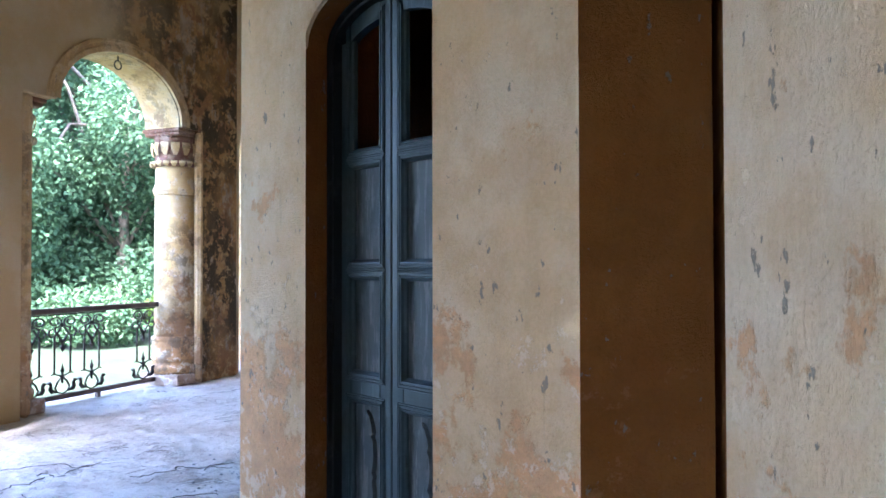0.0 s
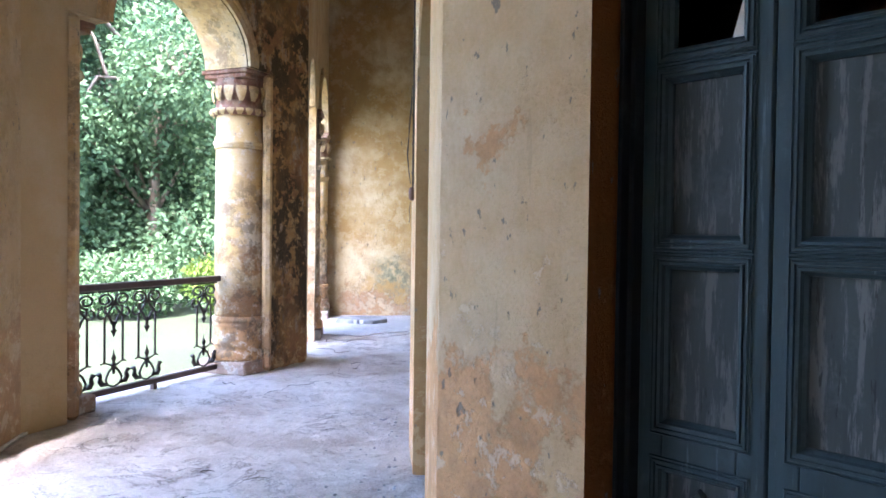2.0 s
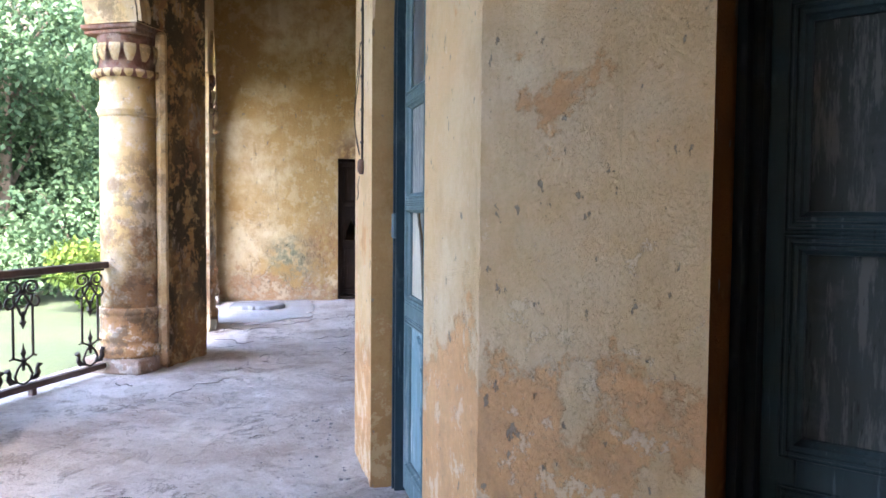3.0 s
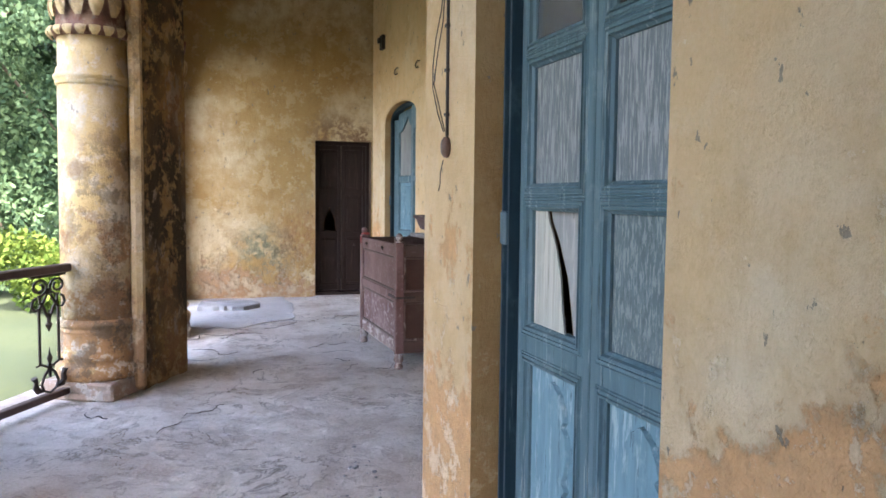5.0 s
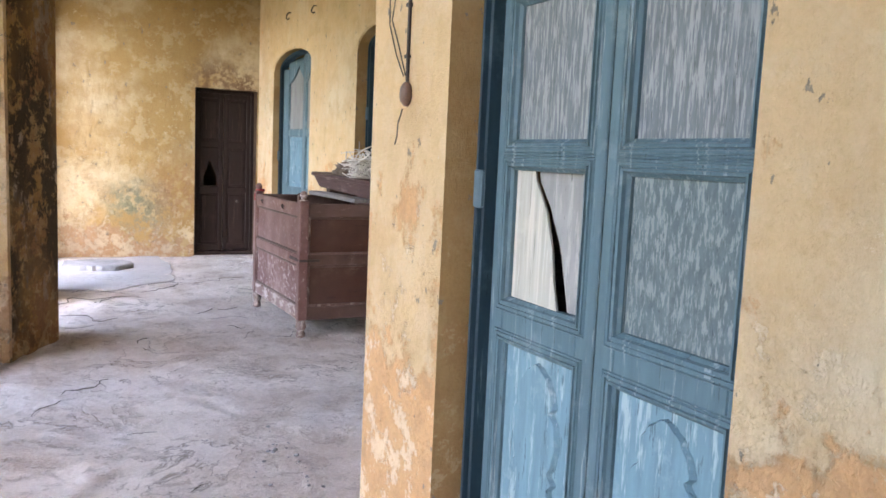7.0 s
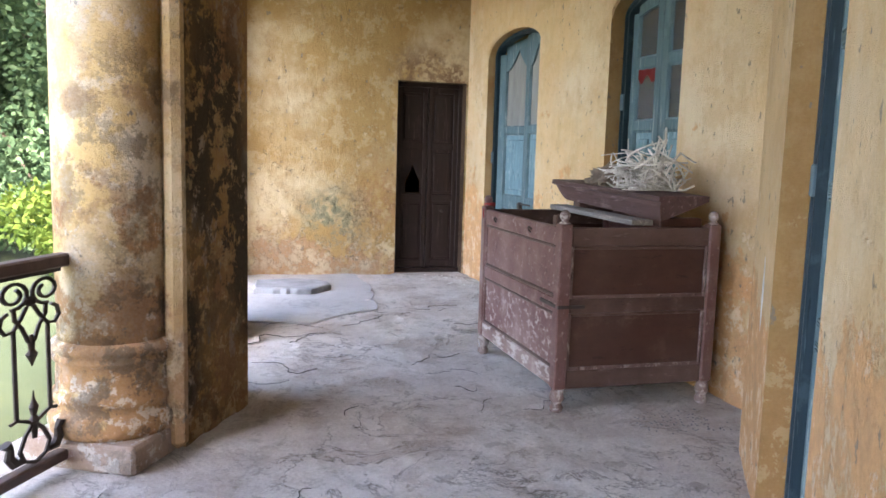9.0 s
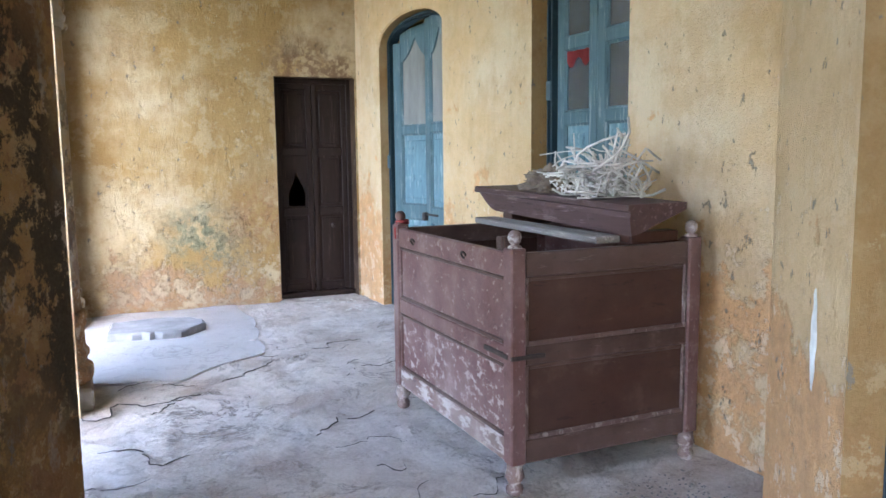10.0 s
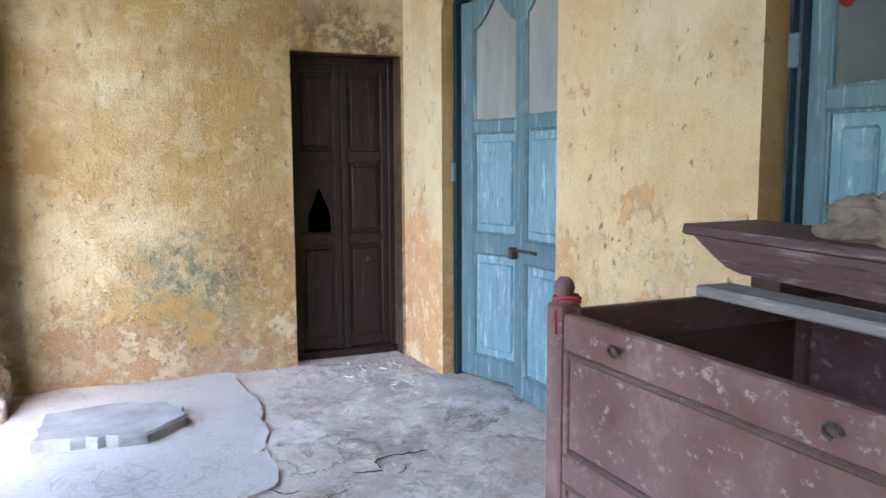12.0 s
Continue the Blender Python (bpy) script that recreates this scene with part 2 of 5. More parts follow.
def painted_wood(name, paint, wear, wear_lo=0.55, rough=0.62, grain=(26.0, 26.0, 1.6), worn=0.8, dust=(0.5, 0.47, 0.42), dust_amt=0.0):
    """Old paint on wood: the grain runs along z of the piece."""
    m, nt, bs = mat(name)
    v = coords(nt, (1, 1, 1), False)
    vg = coords(nt, grain, False)
    g = noise_fac(nt, vg, 1.0, 8, 0.65, 0.3, 0.75)
    c = mixc(nt, g, tuple(x * 0.78 for x in paint), tuple(min(1, x * 1.15) for x in paint))
    c = mixc(nt, mathn(nt, "MULTIPLY", noise_fac(nt, vg, 1.4, 9, 0.72, wear_lo, wear_lo + 0.06), worn), c, wear)
    c = mixc(nt, mathn(nt, "MULTIPLY", noise_fac(nt, v, 5, 8, 0.7, 0.56, 0.64), worn * 0.7), c, tuple(0.5 * (a + b) for a, b in zip(paint, wear)))
    crack = noise_fac(nt, vg, 2.3, 6, 0.7, 0.615, 0.635)
    c = mixc(nt, mathn(nt, "MULTIPLY", crack, 0.7), c, tuple(x * 0.35 for x in paint))
    if dust_amt:
        c = mixc(nt, mathn(nt, "MULTIPLY", noise_fac(nt, v, 2.5, 6, 0.6, 0.3, 0.75), dust_amt), c, dust)
    nt.links.new(c, bs.inputs["Base Color"])
    bs.inputs["Roughness"].default_value = rough
    bs.inputs["Specular IOR Level"].default_value = 0.25
    bump(nt, bs, mathn(nt, "ADD", g, mathn(nt, "MULTIPLY", noise_fac(nt, v, 70, 4, 0.6), 0.3)), 0.35, 0.004)
    return m


M_BLUE = painted_wood("blue_door_paint", (0.085, 0.145, 0.165), (0.25, 0.30, 0.305), 0.56, 0.5)
M_BLUE_D = painted_wood("dark_blue_frame_paint", (0.022, 0.045, 0.060), (0.10, 0.15, 0.165), 0.61, 0.5)
M_PANEL = painted_wood("weathered_grey_panel", (0.145, 0.165, 0.17), (0.30, 0.31, 0.30), 0.49, 0.75, (70.0, 70.0, 6.0), 0.8)
M_PANEL_GREEN = painted_wood("mottled_green_grey_panel", (0.10, 0.135, 0.14), (0.23, 0.26, 0.245), 0.50, 0.7, (60.0, 60.0, 14.0), 0.8)
M_PANEL_BLUE = painted_wood("faded_blue_panel", (0.135, 0.235, 0.275), (0.36, 0.44, 0.455), 0.56, 0.6, (24.0, 24.0, 3.0), 0.7)
M_PANEL_PALE = painted_wood("bare_pale_panel", (0.42, 0.40, 0.34), (0.52, 0.48, 0.40), 0.52, 0.8, (34.0, 34.0, 1.3), 0.8)
M_PANEL_GREY = painted_wood("grey_split_board", (0.26, 0.255, 0.245), (0.38, 0.36, 0.33), 0.52, 0.8, (26.0, 26.0, 3.0), 0.8)
M_FILLET = painted_wood("scuffed_fillet_wood", (0.13, 0.085, 0.075), (0.33, 0.28, 0.26), 0.52, 0.65, (14.0, 14.0, 5.0), 0.6)
# darkened copies of the blue door paints: the bay door's shade as colour
M_BLUE_SHADED = painted_wood("shaded_blue_door_paint", (0.030, 0.052, 0.060), (0.10, 0.135, 0.145), 0.60, 0.5)
M_PANEL_SHADED = painted_wood("shaded_weathered_panel", (0.048, 0.060, 0.062), (0.125, 0.135, 0.133), 0.52, 0.6, (24.0, 24.0, 3.0), 0.8)
M_BLUE_D_SHADED = painted_wood("shaded_blue_frame_paint", (0.010, 0.014, 0.017), (0.05, 0.065, 0.07), 0.62, 0.6)
M_BROWN = painted_wood("dark_brown_door_wood", (0.020, 0.011, 0.009), (0.065, 0.042, 0.034), 0.58, 0.55)
M_CHEST = painted_wood("maroon_chest_paint", (0.104, 0.042, 0.037), (0.34, 0.28, 0.26), 0.58, 0.5, (30.0, 14.0, 20.0), 0.7, (0.26, 0.175, 0.16), 0.65)
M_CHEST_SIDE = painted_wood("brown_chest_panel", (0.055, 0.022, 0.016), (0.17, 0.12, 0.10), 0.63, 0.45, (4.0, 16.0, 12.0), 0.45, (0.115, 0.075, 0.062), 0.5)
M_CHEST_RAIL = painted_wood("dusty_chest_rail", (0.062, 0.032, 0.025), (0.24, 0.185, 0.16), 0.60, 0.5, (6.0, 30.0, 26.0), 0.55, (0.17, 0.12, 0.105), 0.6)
M_CHEST_SCUFF = painted_wood("scuffed_maroon_panel", (0.120, 0.050, 0.046), (0.46, 0.40, 0.38), 0.53, 0.6, (26.0, 12.0, 18.0), 0.8, (0.25, 0.175, 0.165), 0.7)
M_CHEST_WORN = painted_wood("whitened_chest_wood", (0.16, 0.095, 0.085), (0.50, 0.45, 0.42), 0.50, 0.75, (14.0, 5.0, 14.0), 0.8, (0.34, 0.28, 0.26), 0.6)
M_PLANK = painted_wood("purple_brown_plank", (0.085, 0.048, 0.045), (0.21, 0.155, 0.145), 0.56, 0.6, (30.0, 2.0, 30.0), 0.75)
M_LATH = painted_wood("grey_weathered_lath", (0.22, 0.195, 0.175), (0.40, 0.37, 0.34), 0.55, 0.8, (30.0, 2.0, 30.0), 0.7)


def plain(name, colour, rough=0.6, metal=0.0, vary=0.25, scale=12.0):
    m, nt, bs = mat(name)
    v = coords(nt, (1, 1, 1), False)
    f = noise_fac(nt, v, scale, 6, 0.65, 0.3, 0.7)
    nt.links.new(mixc(nt, f, tuple(x * (1 - vary) for x in colour), tuple(min(1, x * (1 + vary)) for x in colour)), bs.inputs["Base Color"])
    bs.inputs["Roughness"].default_value, bs.inputs["Metallic"].default_value = rough, metal
    bump(nt, bs, noise_fac(nt, v, scale * 5, 4, 0.6), 0.25, 0.003)
    return m


M_IRON = plain("rusty_dark_iron", (0.045, 0.034, 0.03), 0.65, 0.3, 0.4, 20)
M_HANDRAIL = plain("dark_brown_handrail", (0.085, 0.05, 0.042), 0.5, 0.0, 0.3, 15)
M_BAND = plain("chalky_white", (0.72, 0.70, 0.66), 0.85)
M_SLAB = plain("grey_stone_slab", (0.25, 0.25, 0.255), 0.85, 0.0, 0.35, 5)
M_BLUEBOX = plain("blue_painted_metal", (0.085, 0.14, 0.165), 0.7, 0.0, 0.2, 10)
M_STICK = plain("dry_pale_stalks", (0.55, 0.51, 0.46), 0.85, 0.0, 0.3, 9)
M_CLOTH = plain("dirty_brown_cloth", (0.15, 0.11, 0.08), 0.95, 0.0, 0.5, 9)
M_RED = plain("dull_red_strip", (0.27, 0.03, 0.03), 0.85)
M_WIRE = plain("dark_cable", (0.035, 0.025, 0.02), 0.6)
M_SWITCH = plain("rusty_brown_bakelite", (0.13, 0.07, 0.05), 0.5, 0.0, 0.4, 30)
M_CRACK = plain("crack_shadow_dark", (0.035, 0.03, 0.027), 0.95)
M_ROOM = plain("added_dark_room_plaster", (0.25, 0.2, 0.14), 0.9)


def dusty_glass(name, tint, dust, amount):
    m, nt, bs = mat(name)
    v = coords(nt, (1, 1, 1), False)
    bs.inputs["Base Color"].default_value = (*tint, 1)
    bs.inputs["Roughness"].default_value = 0.12
    bs.inputs["Transmission Weight"].default_value = 1.0
    d = nt.nodes.new("ShaderNodeBsdfDiffuse")
    d.inputs["Color"].default_value = (*dust, 1)
    mx = nt.nodes.new("ShaderNodeMixShader")
    f = mathn(nt, "MULTIPLY", noise_fac(nt, coords(nt, (6, 6, 1.2), False), 2.0, 7, 0.65, -0.6, 0.75), amount)
    nt.links.new(f, mx.inputs[0])
    nt.links.new(bs.outputs[0], mx.inputs[1])
    nt.links.new(d.outputs[0], mx.inputs[2])
    nt.links.new(mx.outputs[0], nt.nodes["Material Output"].inputs["Surface"])
    return m


M_GLASS = dusty_glass("dusty_dark_glass", (0.5, 0.55, 0.55), (0.16, 0.17, 0.17), 0.55)
M_GLASS_GREY = dusty_glass("thickly_dusty_glass", (0.5, 0.5, 0.5), (0.27, 0.27, 0.255), 1.0)


# ---- mesh helpers ----
def obj(name, bm, material, parent=None, m=None, smooth=False):
    me = bpy.data.meshes.new(name)
    bm.normal_update()
    bm.to_mesh(me)
    bm.free()
    for x in material if isinstance(material, (list, tuple)) else [material]:
        me.materials.append(x)
    if smooth:
        for p in me.polygons:
            p.use_smooth = True
    ob = new(name, me)
    if parent:
        ob.parent = parent
    if m is not None:
        ob.matrix_basis = m
    return ob


def part(name, bm, material, parent, label="", m=None, smooth=False):
    return tagged(obj(name, bm, material, parent, m, smooth), label)


def empty(name, m, label, category, group="", kind=""):
    e = new(name)
    e.empty_display_size = 0.1
    e.matrix_basis = m
    return tagged(e, label, category, group, kind)


def box(bm, x0, x1, y0, y1, z0, z1, bev=0.0, mi=0):
    g = bmesh.ops.create_cube(bm, size=1.0)
    vs = g["verts"]
    for v in vs:
        v.co = Vector((x0 + (v.co.x + 0.5) * (x1 - x0), y0 + (v.co.y + 0.5) * (y1 - y0), z0 + (v.co.z + 0.5) * (z1 - z0)))
    fs = {f for v in vs for f in v.link_faces}
    for f in fs:
        f.material_index = mi
    if bev:
        es = list({e for v in vs for e in v.link_edges})
        bmesh.ops.bevel(bm, geom=es, offset=bev, segments=1, affect="EDGES")
    return bm


def boxes(*args, bev=0.0):
    bm = bmesh.new()
    for a in args:
        box(bm, *a, bev=bev)
    return bm


def lathe(profile, seg=28, cx=0.0, cy=0.0, bm=None):
    bm = bm or bmesh.new()
    rings = []
    for r, z in profile:
        rings.append([bm.verts.new((cx + r * math.cos(2 * math.pi * i / seg), cy + r * math.sin(2 * math.pi * i / seg), z)) for i in range(seg)])
    for a, b in zip(rings, rings[1:]):
        for i in range(seg):
            bm.faces.new((a[i], a[(i + 1) % seg], b[(i + 1) % seg], b[i]))
    bm.faces.new(rings[-1])
    bm.faces.new(rings[0][::-1])
    return bm


def tube(bm, pts, r, seg=8, close=True):
    """A round bar along points; r may be a list."""
    pts = [Vector(p) for p in pts]
    rings = []
    side = None
    for i, p in enumerate(pts):
        d = (pts[min(i + 1, len(pts) - 1)] - pts[max(i - 1, 0)]).normalized()
        if side is None:
            side = d.cross(Vector((0, 0, 1)))
            if side.length < 0.1:
                side = d.cross(Vector((1, 0, 0)))
        side = (side - d * side.dot(d)).normalized()
        up = d.cross(side)
        rr = r[i] if isinstance(r, (list, tuple)) else r
        rings.append([bm.verts.new(p + (side * math.cos(2 * math.pi * k / seg) + up * math.sin(2 * math.pi * k / seg)) * rr) for k in range(seg)])
    for a, b in zip(rings, rings[1:]):
        for k in range(seg):
            bm.faces.new((a[k], a[(k + 1) % seg], b[(k + 1) % seg], b[k]))
    if close:
        bm.faces.new(rings[0][::-1])
        bm.faces.new(rings[-1])
    return bm


def wall_frame(p, q):
    """Local axes of a wall seen from the verandah: x along it, y out of it towards the viewer, z up."""
    u = (Vector((*q, 0)) - Vector((*p, 0))).normalized()
    left = Vector((-u.y, u.x, 0))
    m = Matrix.Identity(4)
    m.col[0][:3], m.col[1][:3], m.col[2][:3], m.col[3][:3] = u, left, (0, 0, 1), (*p, 0)
    return m, (Vector(q) - Vector(p)).length


def arch_z(s, o):
    """Underside of an opening's head at s; o = (s0, s1, sill, spring, apex[, jamb set back left, right])."""
    s0, s1, _, zs, za = o[:5]
    if za <= zs or s <= s0 or s >= s1:
        return zs
    k = (s - 0.5 * (s0 + s1)) / (0.5 * (s1 - s0))
    return zs + (za - zs) * math.sqrt(max(0.0, 1 - k * k))


def wall(name, p, q, top, thick, openings, mats, label, ext0=0.0, ext1=0.0, base=0.0):
    """A wall with real openings; mats: wall face, reveal."""
    m, length = wall_frame(p, q)
    bm = bmesh.new()
    cuts = [-ext0]
    for o in sorted(openings):
        n = 18 if o[4] > o[3] else 1
        if len(o) > 5:
            cuts.append(o[0] - o[5])
        cuts += [o[0] + (o[1] - o[0]) * (0.5 - 0.5 * math.cos(math.pi * i / n)) for i in range(n + 1)]
        if len(o) > 5:
            cuts.append(o[1] + o[6])
    cuts.append(length + ext1)
    full = {o: (o[0] - o[5], o[1] + o[6]) if len(o) > 5 else (o[0], o[1]) for o in openings}

    def quad(vs, mi):
        bm.faces.new([bm.verts.new(v) for v in vs]).material_index = mi

    for a, b in zip(cuts, cuts[1:]):
        if b - a < 1e-6:
            continue
        o = next((o for o in openings if full[o][0] - 1e-6 <= a and b <= full[o][1] + 1e-6), None)
        spans = [(base, base, top, top)] if not o else [(arch_z(a, o), arch_z(b, o), top, top)]
        if o and o[2] > base:
            spans.append((base, base, o[2], o[2]))
            quad([(a, 0, o[2]), (b, 0, o[2]), (b, -thick, o[2]), (a, -thick, o[2])], 1)
        for za, zb, ta, tb in spans:
            quad([(a, 0, za), (a, 0, ta), (b, 0, tb), (b, 0, zb)], 0)
            quad([(b, -thick, zb), (b, -thick, tb), (a, -thick, ta), (a, -thick, za)], 0)
        if o:
            za, zb = arch_z(a, o), arch_z(b, o)
            quad([(a, 0, za), (b, 0, zb), (b, -thick, zb), (a, -thick, za)], 1)
    for o in openings:
        for s in full[o]:
            f = [(s, 0, o[2]), (s, -thick, o[2]), (s, -thick, o[3]), (s, 0, o[3])]
            quad(f if s == full[o][0] else f[::-1], 1)
    quad([(cuts[0], 0, top), (cuts[0], -thick, top), (cuts[-1], -thick, top), (cuts[-1], 0, top)], 0)
    for s in (cuts[0], cuts[-1]):
        quad([(s, 0, base), (s, -thick, base), (s, -thick, top), (s, 0, top)], 0)
    bmesh.ops.remove_doubles(bm, verts=bm.verts, dist=1e-5)
    bmesh.ops.recalc_face_normals(bm, faces=bm.faces)
    # worn, slightly rounded arrises on the openings' edges
    es = [e for e in bm.edges if len(e.link_faces) == 2 and {f.material_index for f in e.link_faces} == {0, 1} and all(abs(v.co.y) < 1e-4 for v in e.verts)]
    bmesh.ops.bevel(bm, geom=es, offset=0.012, segments=2, affect="EDGES")
    ob = obj(name, bm, mats)
    ob.matrix_basis = m
    return tagged(ob, label, "wall", kind="structure"), m


# ---- plan: corners in metres ----
CEIL = 5.3
P_C0, P_AR, P_AB, P_BE, P_EE, P_CE, P_CD = (0.66, -4.0), (0.53, 2.495), (-0.79, 4.16), (-0.850, 6.572), (0.42, 8.756), (0.835, 8.95), (0.52, 14.20)
P_D, P_1, P_2, P_3, P_4, P_5 = (-2.10, 14.20), (-1.905, 9.78), (-3.390, 6.833), (-3.10, 3.3), (-2.0, 0.6), (-2.0, -4.0)

DOOR_A = (0.664, 1.523, 0.0, 2.34, 2.56)
DOOR_B = (0.655, 1.822, 0.0, 2.30, 2.62)
DOOR_E = (0.841, 1.810, 0.0, 2.32, 2.56)
WIN_C = (1.147, 2.075, 0.0, 2.42, 2.60)
DOOR_C = (3.335, 4.640, 0.0, 2.40, 2.60)
DOOR_D = (0.02, 0.808, 0.0, 2.17, 2.17)
DOOR_0 = (5.505, 6.475, 0.0, 2.40, 2.62)
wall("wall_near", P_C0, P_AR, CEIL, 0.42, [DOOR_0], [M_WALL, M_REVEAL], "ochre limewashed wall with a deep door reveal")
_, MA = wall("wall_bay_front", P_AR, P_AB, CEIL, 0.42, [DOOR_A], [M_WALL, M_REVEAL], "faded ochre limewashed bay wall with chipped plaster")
_, MB = wall("wall_bay_middle", P_AB, P_BE, CEIL, 0.42, [DOOR_B], [M_WALL, M_TAN], "yellow limewashed bay wall with orange worn lower part")
_, ME = wall("wall_bay_back", P_BE, P_EE, CEIL, 0.42, [DOOR_E], [M_WALL, M_TAN], "yellow limewashed bay wall with a white scrape")
wall("wall_bay_return", P_EE, P_CE, CEIL, 0.42, [], [M_WALL, M_TAN], "short yellow limewashed return of the bay", ext1=0.1)
_, MC = wall("wall_east", P_CE, P_CD, CEIL, 0.42, [WIN_C, DOOR_C], [M_WALL, M_TAN], "yellow limewashed wall streaked with damp")
_, MD = wall("wall_north", P_CD, P_D, CEIL, 0.42, [DOOR_D], [M_WALL_D, M_SOOT_SHADE], "blotchy yellow limewashed end wall with mould", ext1=0.6)
ARCH_3, ARCH_2 = (0.52, 2.38, 0.0, 2.88, 3.52, 0.40, 0.36), (3.05, 4.0, 0.0, 2.88, 3.34, 0.10, 0.12)
_, M2 = wall("wall_arcade_north", P_D, P_1, CEIL, 0.5, [ARCH_3, ARCH_2], [M_ARCADE, M_PALE], "weathered arcade wall with round arches")
ARCH_1 = (0.97, 2.57, 0.0, 2.88, 3.48, 0.37, 0.37)
_, M1 = wall("wall_arcade_diagonal", P_1, P_2, CEIL, 0.5, [ARCH_1], [M_PIER, M_PALE], "mould-blackened arcade wall with a round arch", ext0=0.02)
ARCH_0 = (1.05, 2.75, 0.0, 2.88, 3.52, 0.52, 0.1)
_, M0 = wall("wall_arcade_middle", P_2, P_3, CEIL, 0.5, [ARCH_0], [M_ARCADE, M_PALE], "weathered arcade wall with a round arch")
# unseen wall, left without an arch to cut light on the bay front
wall("wall_unseen_light_block", P_3, P_4, CEIL, 0.5, [], [M_ARCADE, M_PALE], "unseen blank plaster wall that cuts light to the bay")
# unseen wall, its arch placed to light the near wall
wall("wall_unseen_light_arch", P_4, P_5, CEIL, 0.5, [(1.2, 2.9, 0.0, 2.92, 3.6)], [M_ARCADE, M_PALE], "weathered arcade wall with a round arch")
wall("wall_south", P_5, P_C0, CEIL, 0.42, [], [M_WALL, M_REVEAL], "ochre limewashed end wall")
# added walls that close off daylight so door openings stay dark
wall("wall_room_back", (5.5, 14.7), (5.5, -4.3), CEIL, 0.3, [], [M_ROOM, M_ROOM], "added dark wall keeping daylight out of the rooms within")
wall("wall_room_north", (0.9, 14.9), (5.6, 14.9), CEIL, 0.3, [], [M_ROOM, M_ROOM], "added dark wall keeping daylight out of the rooms within")
wall("wall_room_south", (5.6, -4.4), (0.9, -4.4), CEIL, 0.3, [], [M_ROOM, M_ROOM], "added dark wall keeping daylight out of the rooms within")
wall("wall_beyond", (-1.6, 17.0), (5.6, 17.0), CEIL, 0.3, [], [M_ROOM, M_ROOM], "added dark wall keeping daylight out of the room beyond")
wall("wall_beyond_west", (-1.6, 14.5), (-1.6, 17.2), CEIL, 0.3, [], [M_ROOM, M_ROOM], "added dark wall keeping daylight out of the room beyond")
wall("wall_beyond_east", (2.0, 17.0), (2.0, 14.9), CEIL, 0.3, [], [M_ROOM, M_ROOM], "added dark wall keeping daylight out of the room beyond")
tagged(obj("wall_passage", boxes((1.0, 2.6, 2.49, 2.75, 0.0, CEIL)), M_REVEAL), "orange wall inside the doorway, darkened for its shade", "wall", kind="structure")
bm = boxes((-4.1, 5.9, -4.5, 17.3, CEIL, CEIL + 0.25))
tagged(obj("ceiling", bm, M_CEIL), "unseen verandah ceiling, darkened to cut bounced light", "ceiling", kind="structure")
# ---- floor ----
def build_floor():
    bm = bmesh.new()
    top = [bm.verts.new((x, y, 0)) for x, y in [(-1.9, 17.3), (-1.9, 15.0), (-2.6, 15.0), (-2.6, 10.3), (-3.95, 7.1), (-3.75, 3.2), (-2.55, 0.5), (-2.55, -4.4), (5.7, -4.4), (5.7, 17.3)]]
    f = bm.faces.new(top)
    g = bmesh.ops.extrude_face_region(bm, geom=[f])
    for v in g["geom"]:
        if isinstance(v, bmesh.types.BMVert):
            v.co.z = -0.55
    bmesh.ops.recalc_face_normals(bm, faces=bm.faces)
    tagged(obj("floor", bm, M_FLOOR), "grey cracked and flaking cement verandah floor", "floor", kind="structure")


build_floor()


def floor_h(x, y):
    """Height of the flaked floor surface: layers of cement worn away in ragged steps."""
    a = noise.fractal(Vector((x * 1.5, y * 1.5, 3.0)), 0.9, 2.1, 6)
    b = noise.fractal(Vector((x * 4.2, y * 4.2, 9.0)), 0.8, 2.1, 5)
    def step(v, t, w):
        k = min(1.0, max(0.0, (v - t) / w))
        return k * k * (3 - 2 * k)
    h = 0.002 + 0.008 * step(a, 0.02, 0.025) + 0.005 * step(b, 0.10, 0.04) + 0.005 * step(b + 0.4 * a, 0.32, 0.04)
    return h + 0.0012 * noise.noise(Vector((x * 23, y * 23, 1.0)))


def floor_skin():
    x0, x1, y0, y1, d = -3.3, 0.80, 3.4, 14.22, 0.022
    nx, ny = int((x1 - x0) / d), int((y1 - y0) / d)
    vs = [(x0 + i * d, y0 + j * d, floor_h(x0 + i * d, y0 + j * d)) for j in range(ny + 1) for i in range(nx + 1)]
    fs = []
    for j in range(ny):
        for i in range(nx):
            x, y = x0 + (i + 0.5) * d, y0 + (j + 0.5) * d
            if x < -3.2 + 0.46 * max(0.0, y - 7.2) * 0.9 and y > 6.9:
                continue
            k = j * (nx + 1) + i
            fs.append((k, k + 1, k + nx + 2, k + nx + 1))
    me = bpy.data.meshes.new("floor_surface")
    me.from_pydata(vs, [], fs)
    for q in me.polygons:
        q.use_smooth = True
    me.materials.append(M_FLOOR)
    tagged(new("floor_surface", me), "flaking grey cement floor surface", "floor", kind="structure")


floor_skin()


